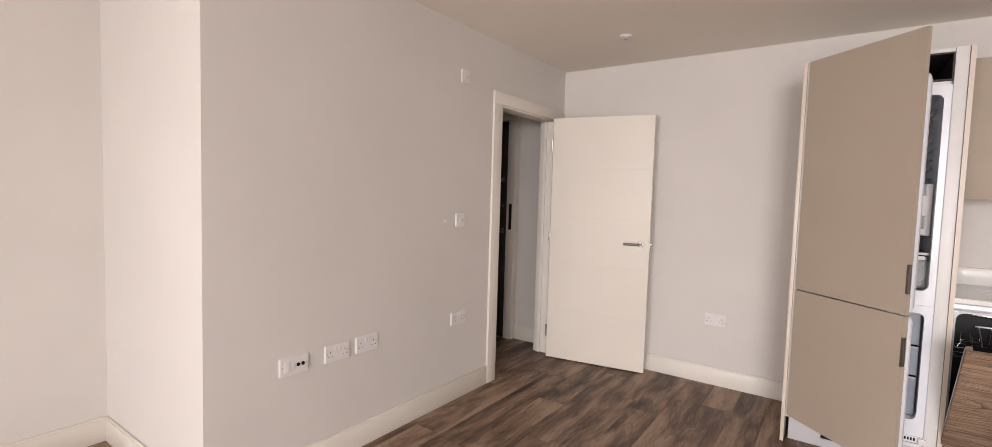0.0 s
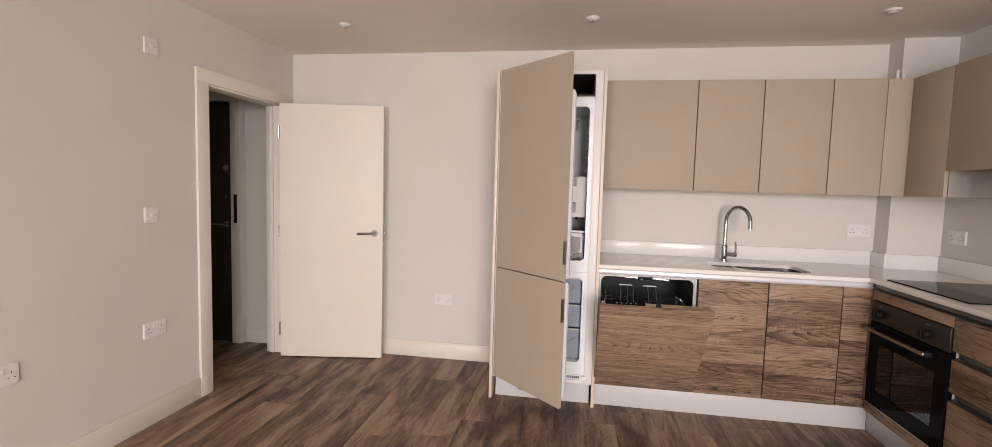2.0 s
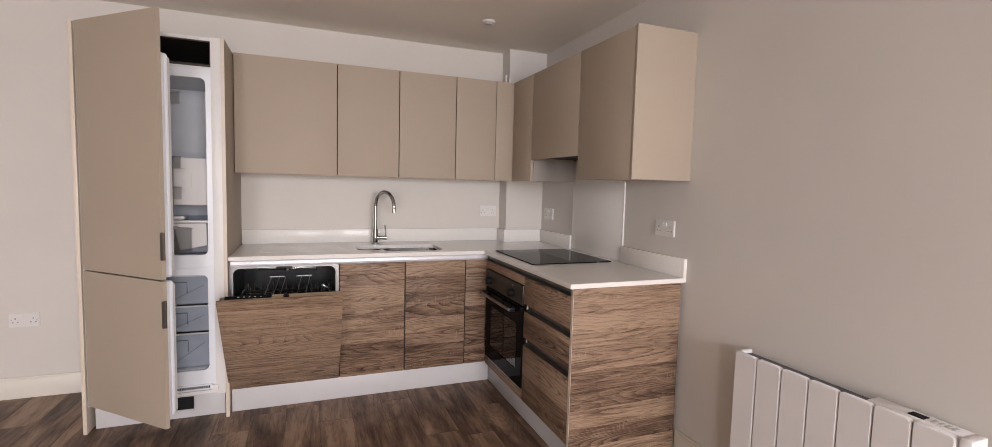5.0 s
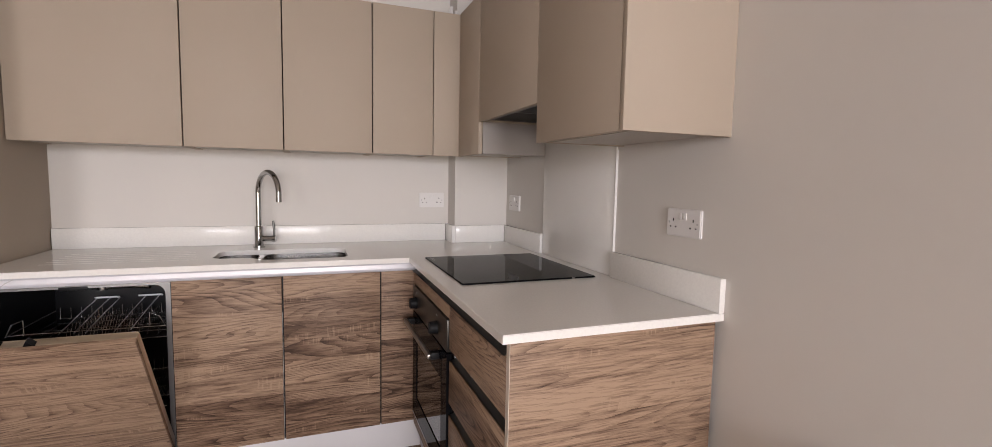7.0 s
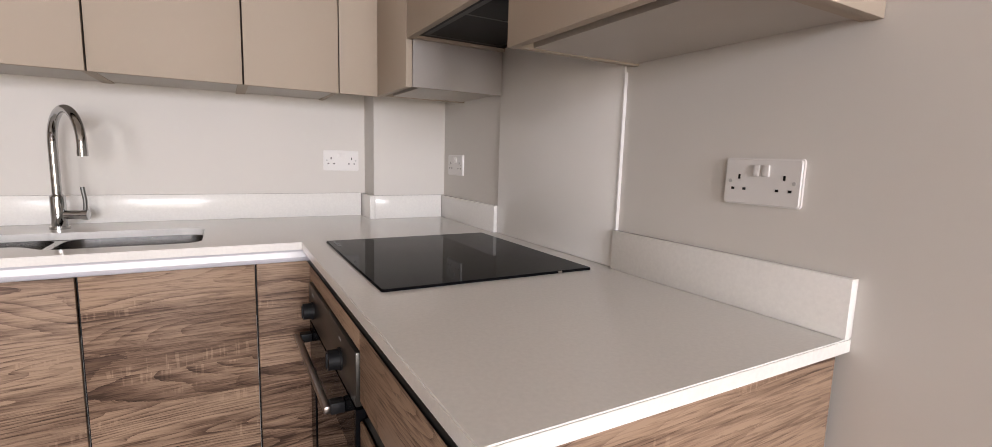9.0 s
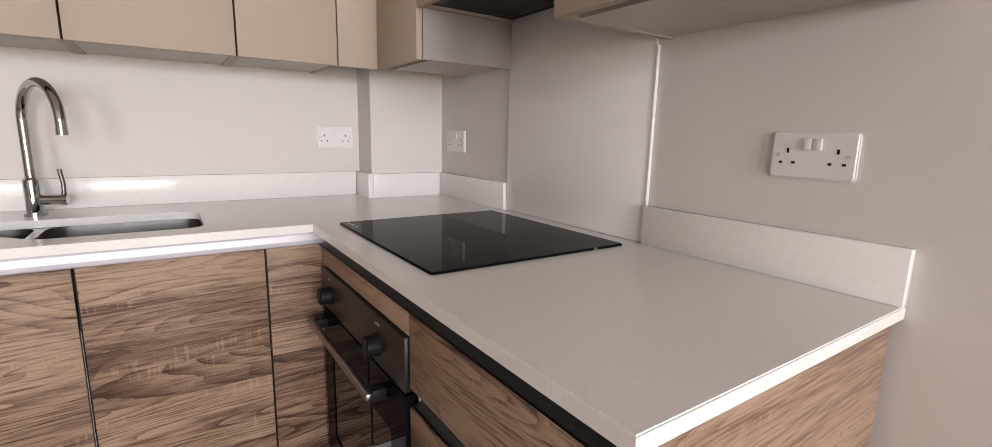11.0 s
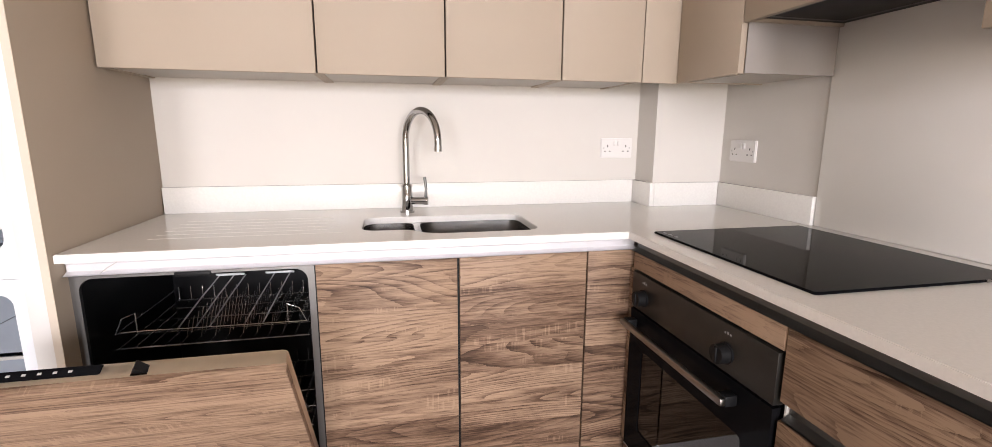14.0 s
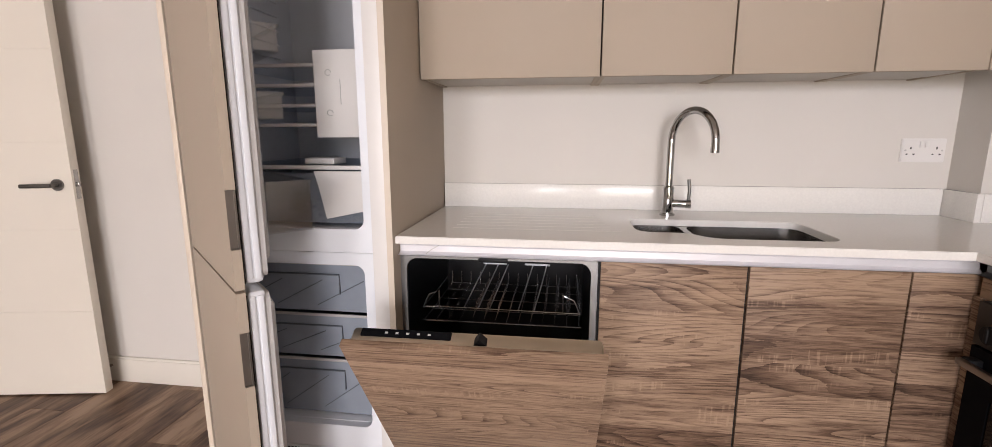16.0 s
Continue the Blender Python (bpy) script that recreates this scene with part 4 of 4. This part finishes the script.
wpart("shelf_trim", boxes((1.420, 1.916, 4.528, 4.542, 1.112, 1.125), bevel=0.002), M_WHITEPLASTIC, sh, "white shelf edge")


wpart("crisper_drawer", crisper(1.425, 1.912, 4.55, 4.93, 0.942, 1.10), M_FROST, fridge, "frosted salad drawer wrapped in film")
for z0, z1 in ((0.650, 0.815), (0.492, 0.640), (0.286, 0.482)):
    dr = wpart("freezer_drawer", crisper(1.428, 1.908, 4.535, 4.95, z0, z1, 0.004), M_FROST, fridge, "frosted plastic freezer drawer")
    bm = tube(bmesh.new(), [(1.55, 4.530, z1 - 0.04), (1.80, 4.530, z1 - 0.04), (1.80, 4.530, z1 - 0.105)], 0.003, 8)
    wpart("grip", bm, M_BLUEGREY, dr, "moulded handle outline")
    # thin dark bars added in place of box edges seen through the drawer front
    bm = bmesh.new()
    for k in range(3):
        tube(bm, [(1.44 + 0.14 * k, 4.5335, z0 + 0.02), (1.60 + 0.14 * k, 4.5335, z1 - 0.06)], 0.0014, 6)
    wpart("see_through_edges", bm, M_BLUEGREY, dr)
    bm = boxes((1.428, 1.908, 4.529, 4.535, z1 - 0.008, z1 + 0.001), bevel=0.001)
    for k in range(3):
        tube(bm, [(1.50 + 0.13 * k, 4.56, z0 + 0.006), (1.62 + 0.13 * k, 4.92, z0 + 0.006)], 0.002, 6)
    wpart("rim", bm, M_GASKET, dr)
bm = boxes((FL, FR, FF - 0.004, FF + 0.03, 0.165, 0.198), bevel=0.002)
kick = wpart("kick_panel", bm, M_FRIDGE, fridge)
bm = bmesh.new()
for k in range(44):
    box(bm, 1.40 + k * 0.0118, 1.4075 + k * 0.0118, FF - 0.0055, FF - 0.003, 0.176, 0.191)
wpart("grille", bm, M_BLACK, kick, "dark row of grille slots")
wpart("corner_foot", boxes((1.925, 1.957, FF - 0.02, FF - 0.004, 0.168, 0.196), bevel=0.002), M_WHITEPLASTIC, kick)
wpart("sensor", cyl(bmesh.new(), (1.86, 5.018, 1.18), (1.86, 5.008, 1.18), 0.011, 16), M_BLACK, fridge, "small dark sensor")

# doors of the fridge, swung open together
FTURN = math.degrees(math.atan2(4.045 - 4.449, 1.81 - 1.372))
DM = pose(1.360, 4.449, 0, 0, 0, FTURN)


def swung(bm):
    bm.transform(DM)
    return bm


for nm, z0, z1, a0, a1, h0, h1 in (("upper_door", 0.880, 2.122, 0.885, 1.935, 0.972, 1.104), ("lower_door", 0.156, 0.873, 0.20, 0.868, 0.648, 0.780)):
    bm = prism(bmesh.new(), [(0.001, z0), (0.597, z0), (0.597, h0), (0.588, h0), (0.588, h1), (0.597, h1), (0.597, z1), (0.001, z1)], lambda u, v, q: (u, q, v), 0.020)
    d = wpart(nm, swung(bm), M_TAUPE, fridge, "taupe laminate door")
    bm = bmesh.new()
    for q in (0.028, 0.046):
        box(bm, 0.5795, 0.5830, q, q + 0.014, a0 + 0.012, a1 - 0.012, bevel=0.002)
    wpart("edge_ribs", swung(bm), M_FRIDGE, d, "grey ribbed edge")
    # black strip added for the shade in the gap between door board and liner
    wpart("gap_shadow_strip", swung(boxes((0.02, 0.588, 0.0202, 0.0238, z0 + 0.01, min(z1 - 0.01, a1)))), M_BLACK, d)
    lin = wpart("door_liner", swung(boxes((0.05, 0.580, 0.024, 0.066, a0, a1), bevel=0.010)), M_FRIDGE, d, "white inner door")
    bm = holed(bmesh.new(), rounded(0.318, (a0 + a1) / 2, 0.515, a1 - a0 - 0.02, 0.02), [rounded(0.318, (a0 + a1) / 2, 0.475, a1 - a0 - 0.06, 0.02)], lambda u, v, q: (u, 0.064 + q, v), 0.011)
    wpart("gasket", swung(bm), M_GASKET, d, "grey rubber door seal")
    wpart("inner_bulge", swung(boxes((0.09, 0.545, 0.066, 0.094, a0 + 0.04, a1 - 0.04), bevel=0.014)), M_FRIDGE, d)
    bm = boxes((0.5882, 0.5900, 0.0005, 0.0195, h0 + 0.0005, h1 - 0.0005), (0.5900, 0.5965, 0.016, 0.0195, h0 + 0.0005, h1 - 0.0005))
    box(bm, 0.5900, 0.5965, 0.001, 0.016, h0 + 0.0005, h0 + 0.0025)
    box(bm, 0.5900, 0.5965, 0.001, 0.016, h1 - 0.0025, h1 - 0.0005)
    wpart("handle", swung(bm), mat("dark_metal", (0.2, 0.18, 0.16), 0.35, 0.8), d, "dark metal pull let into the edge")
    for e0, e1 in ((z0 + 0.001, h0 - 0.001), (h1 + 0.001, z1 - 0.001)):
        wpart("edge", swung(boxes((0.5968, 0.5982, 0.0005, 0.0195, e0, e1))), M_TAUPE, d)
    if nm == "upper_door":
        for bz, bh, bd in ((0.985, 0.125, 0.105), (1.255, 0.062, 0.055), (1.405, 0.062, 0.055), (1.72, 0.06, 0.055)):
            bm = crisper(0.10, 0.535, 0.0945, 0.0945 + bd, bz, bz + bh, 0.003)
            wpart("door_bin", swung(bm), M_BIN, d, "clear plastic door bin")
            wpart("bin_trim", swung(boxes((0.098, 0.537, 0.0935 + bd, 0.0985 + bd, bz + bh - 0.008, bz + bh), bevel=0.001)), M_BIN, d, "clear bin edge")

fridge.location.x += 0.012

# loose packing inside the fridge
card = thing("packing_panel", "white packing panel leaning on the fridge shelves", "packing", (1.847, 4.565, 1.210))
bm = boxes((1.752, 1.928, 4.565, 4.584, 1.210, 1.472), bevel=0.002)
wpart("panel", bm, M_CARD, card)
for z in (1.405, 1.285):
    bm = bmesh.new()
    tube(bm, [(1.80 + 0.010 * math.cos(a), 4.564, z + 0.009 * math.sin(a)) for a in [2 * math.pi * k / 7 for k in range(7)]], 0.0012, 6)
    wpart("emboss", bm, M_GASKET, card)
wpart("slot", boxes((1.836, 1.838, 4.5640, 4.566, 1.31, 1.385)), M_GASKET, card)
sheet = thing("paper_sheet", "loose cream paper sheet hanging over the salad drawer", "paper", (1.84, 4.535, 0.96))
bm = bmesh.new()
prism(bm, [(1.752, 1.108), (1.914, 1.108), (1.914, 0.985), (1.786, 0.958), (1.765, 1.06)], lambda u, v, d: (u, 4.5255 + 0.10 * (1.12 - v) * 0.06 + d, v), 0.0012)
wpart("page", bm, M_CARD, sheet)
film = thing("plastic_film", "crumpled clear plastic film around the salad drawer", "packing film", (1.67, 4.54, 0.945))
bm = bmesh.new()
bmesh.ops.create_grid(bm, x_segments=44, y_segments=16, size=0.5)
for v in bm.verts:
    u, w = v.co.x + 0.5, v.co.y + 0.5
    nz_ = noise.noise(Vector((u * 9, w * 5, 3.1))) + 0.5 * noise.noise(Vector((u * 23, w * 14, 7.7)))
    v.co = Vector((1.43 + u * 0.478, 4.541 - 0.007 * nz_, 0.946 + w * 0.15))
wpart("film", bm, M_FILM, film)
tray = thing("accessory_tray", "white fridge accessory lying on the glass shelf", "fridge tray", (1.76, 4.62, 1.123))
wpart("tray", boxes((1.70, 1.80, 4.57, 4.66, 1.1255, 1.146), bevel=0.004), M_WHITEPLASTIC, tray)

# ---- wall cabinets ----
UY, UZ0, UZ1, UX = 4.77, 1.402, 2.125, 3.878


def wall_cabinet(x0, x1, lab):
    ob = thing("wall_cabinet", lab, "wall cabinet", ((x0 + x1) / 2, 4.95, UZ0), group="wall cabinets")
    wpart("carcass", boxes((x0 + 0.0005, x0 + 0.016, UY + 0.0215, BW - 0.001, UZ0 + 0.002, UZ1), (x1 - 0.016, x1 - 0.0005, UY + 0.0215, BW - 0.001, UZ0 + 0.002, UZ1), (x0 + 0.016, x1 - 0.016, UY + 0.0215, BW - 0.001, UZ1 - 0.018, UZ1)), M_TAUPE, ob)
    wpart("bottom_panel", boxes((x0 + 0.0165, x1 - 0.0165, UY + 0.052, BW - 0.10, UZ0 + 0.004, UZ0 + 0.02)), M_UNDER, ob, "grey underside panel")
    wpart("rear_strip", boxes((x0 + 0.0165, x1 - 0.0165, BW - 0.097, BW - 0.002, UZ0 + 0.006, UZ0 + 0.022)), M_UNDER, ob)
    wpart("finger_slot", boxes((x0 + 0.0165, x1 - 0.0165, UY + 0.022, UY + 0.0515, UZ0 + 0.024, UZ0 + 0.03)), M_BLACK, ob)
    # added dark strips behind the door gaps stand in for the shade in them
    for xe in (x0 + 0.0002, x1 - 0.0042):
        wpart("gap_shade", boxes((xe, xe + 0.004, UY + 0.0165, UY + 0.0212, UZ0 + 0.003, UZ1 - 0.001)), M_GAP_SHADE, ob)
    wpart("door", boxes((x0 + 0.0027, x1 - 0.0027, UY, UY + 0.02, UZ0, UZ1), bevel=0.0014), M_TAUPE, ob)
    return ob


# near-black brown that paints the shade in the door gaps
M_GAP_SHADE = mat("gap_shade_brown", (0.022, 0.017, 0.014), 0.8, spec=0.1)
M_UNDER = mat("grey_underside", (0.42, 0.385, 0.345), 0.45, vary=0.04, scale=5)
for x0, x1, lab in ((2.028, 2.630, "wide taupe laminate wall cabinet beside the fridge housing"), (2.630, 3.034, "taupe laminate wall cabinet above the sink"), (3.034, 3.437, "taupe laminate wall cabinet above the worktop"), (3.437, 3.742, "narrow taupe laminate wall cabinet near the corner")):
    wall_cabinet(x0, x1, lab)
ob = thing("corner_filler", "taupe laminate filler panel beside the corner cabinet", "filler panel", (3.81, UY, UZ0))
wpart("panel", boxes((3.7436, 3.8965, UY + 0.001, UY + 0.02, UZ0, UZ1), bevel=0.001), M_TAUPE, ob)


def side_cabinet(name, y0, y1, z0, lab, category):
    ob = thing(name, lab, category, (4.05, (y0 + y1) / 2, z0), group="wall cabinets")
    wpart("carcass", boxes((UX + 0.0215, RW - 0.001, y0 + 0.0005, y0 + 0.016, z0 + 0.002, UZ1), (UX + 0.0215, RW - 0.001, y1 - 0.016, y1 - 0.0005, z0 + 0.002, UZ1), (UX + 0.0215, RW - 0.001, y0 + 0.016, y1 - 0.016, UZ1 - 0.018, UZ1)), M_TAUPE, ob)
    wpart("door", boxes((UX, UX + 0.02, y0 + 0.0026, y1 - 0.0026, z0, UZ1), bevel=0.0014), M_TAUPE, ob)
    if name == "wall_cabinet":
        wpart("bottom_panel", boxes((UX + 0.055, 4.093, y0 + 0.0165, y1 - 0.0165, z0 + 0.004, z0 + 0.02)), M_UNDER, ob, "grey underside panel")
        wpart("rear_strip", boxes((4.097, RW - 0.010, y0 + 0.0165, y1 - 0.0165, z0 + 0.006, z0 + 0.022)), M_UNDER, ob)
        wpart("finger_slot", boxes((UX + 0.022, UX + 0.0545, y0 + 0.0165, y1 - 0.0165, z0 + 0.024, z0 + 0.03)), M_BLACK, ob)
    return ob


ob = side_cabinet("wall_cabinet", 4.440, 4.7685, UZ0, "taupe laminate corner wall cabinet beside the cooker hood", "wall cabinet")
# the board's grey is darkened to stand in for the shadow of the hood
wpart("end_board", boxes((UX + 0.020, RW - 0.009, 4.4375, 4.4395, UZ0 + 0.001, 1.56)), mat("hood_shaded_board", (0.34, 0.315, 0.295), 0.5, vary=0.03, spec=0.3), ob, "side of the cabinet beside the hood, greyed for the hood's shadow")
side_cabinet("hood_cabinet", 3.820, 4.4395, 1.546, "short taupe laminate cabinet above the cooker hood", "wall cabinet")
side_cabinet("wall_cabinet", 3.3305, 3.8195, UZ0 + 0.008, "taupe laminate wall cabinet at the end of the run", "wall cabinet")
ob = thing("end_panel", "taupe laminate panel closing the end of the wall cabinets", "end panel", (4.05, 3.32, UZ0))
wpart("board", boxes((UX - 0.001, RW - 0.0008, 3.314, 3.330, UZ0 + 0.008, UZ1 + 0.006), bevel=0.001), M_TAUPE, ob)
hood = thing("cooker_hood", "dark integrated cooker hood under its cabinet", "cooker hood", (4.05, 4.13, 1.546))
wpart("canopy", boxes((UX + 0.03, RW - 0.012, 3.838, 4.422, 1.556, 1.60), bevel=0.004), M_BLACK, hood)
bm = holed(bmesh.new(), rect(3.92, 4.19, 3.86, 4.40), [rect(3.935, 4.175, 3.875, 4.125), rect(3.935, 4.175, 4.135, 4.385)], on_z(1.5555, 1), 0.004)
hf = wpart("filter_frame", bm, M_NEAR_BLACK, hood)
for y0 in (3.875, 4.135):
    bm = bmesh.new()
    for k in range(12):
        box(bm, 3.936, 4.174, y0 + 0.004 + k * 0.0205, y0 + 0.018 + k * 0.0205, 1.557, 1.559)
    wpart("filter", bm, mat("dark_filter_metal", (0.12, 0.12, 0.12), 0.4, 0.8), hf, "dark metal grease filter")
pipe = thing("pipe_stubs", "pair of short white pipe ends above the corner cabinet", "pipe", (3.86, 4.90, UZ1))
for x, y, h in ((3.872, 4.92, 0.085), (3.89, 4.89, 0.055)):
    wpart("stub", cyl(bmesh.new(), (x, y, UZ1 + 0.001), (x, y, UZ1 + h), 0.009, 14), M_WHITEPLASTIC, pipe)

# ---- floor planks ----
PW, PLEN = 0.181, 1.22
me = None
rng = random.Random(7)
rows_ = int((RW + 2.2) / PW) + 1
for i in range(rows_):
    x0 = -2.2 + i * PW
    x1 = min(x0 + PW, RW)
    y = SW - T - rng.random() * PLEN
    while y < BW:
        y0, y1 = max(y, SW - T), min(y + PLEN, BW)
        y += PLEN
        if y1 - y0 < 0.01 or x0 < RECESS - T and y1 < 2.9:
            continue
        full = y1 - y0 > PLEN - 1e-6 and x1 - x0 > PW - 1e-6
        if not (full and me):
            w, h = x1 - x0 - 0.0008, y1 - y0 - 0.0008
            bm = boxes((-w / 2, w / 2, -h / 2, h / 2, -0.006, 0.0))
            bmesh.ops.bevel(bm, geom=[e for e in bm.edges if all(v.co.z > -0.001 for v in e.verts)], offset=0.0012, segments=1, affect="EDGES")
            mesh = bpy.data.meshes.new("plank")
            bm.to_mesh(mesh)
            bm.free()
            mesh.materials.append(M_FLOOR)
            if full:
                me = mesh
        ob = new("plank", me if full else mesh)
        ob.parent = floor
        ob.location = ((x0 + x1) / 2, (y0 + y1) / 2, 0.0)
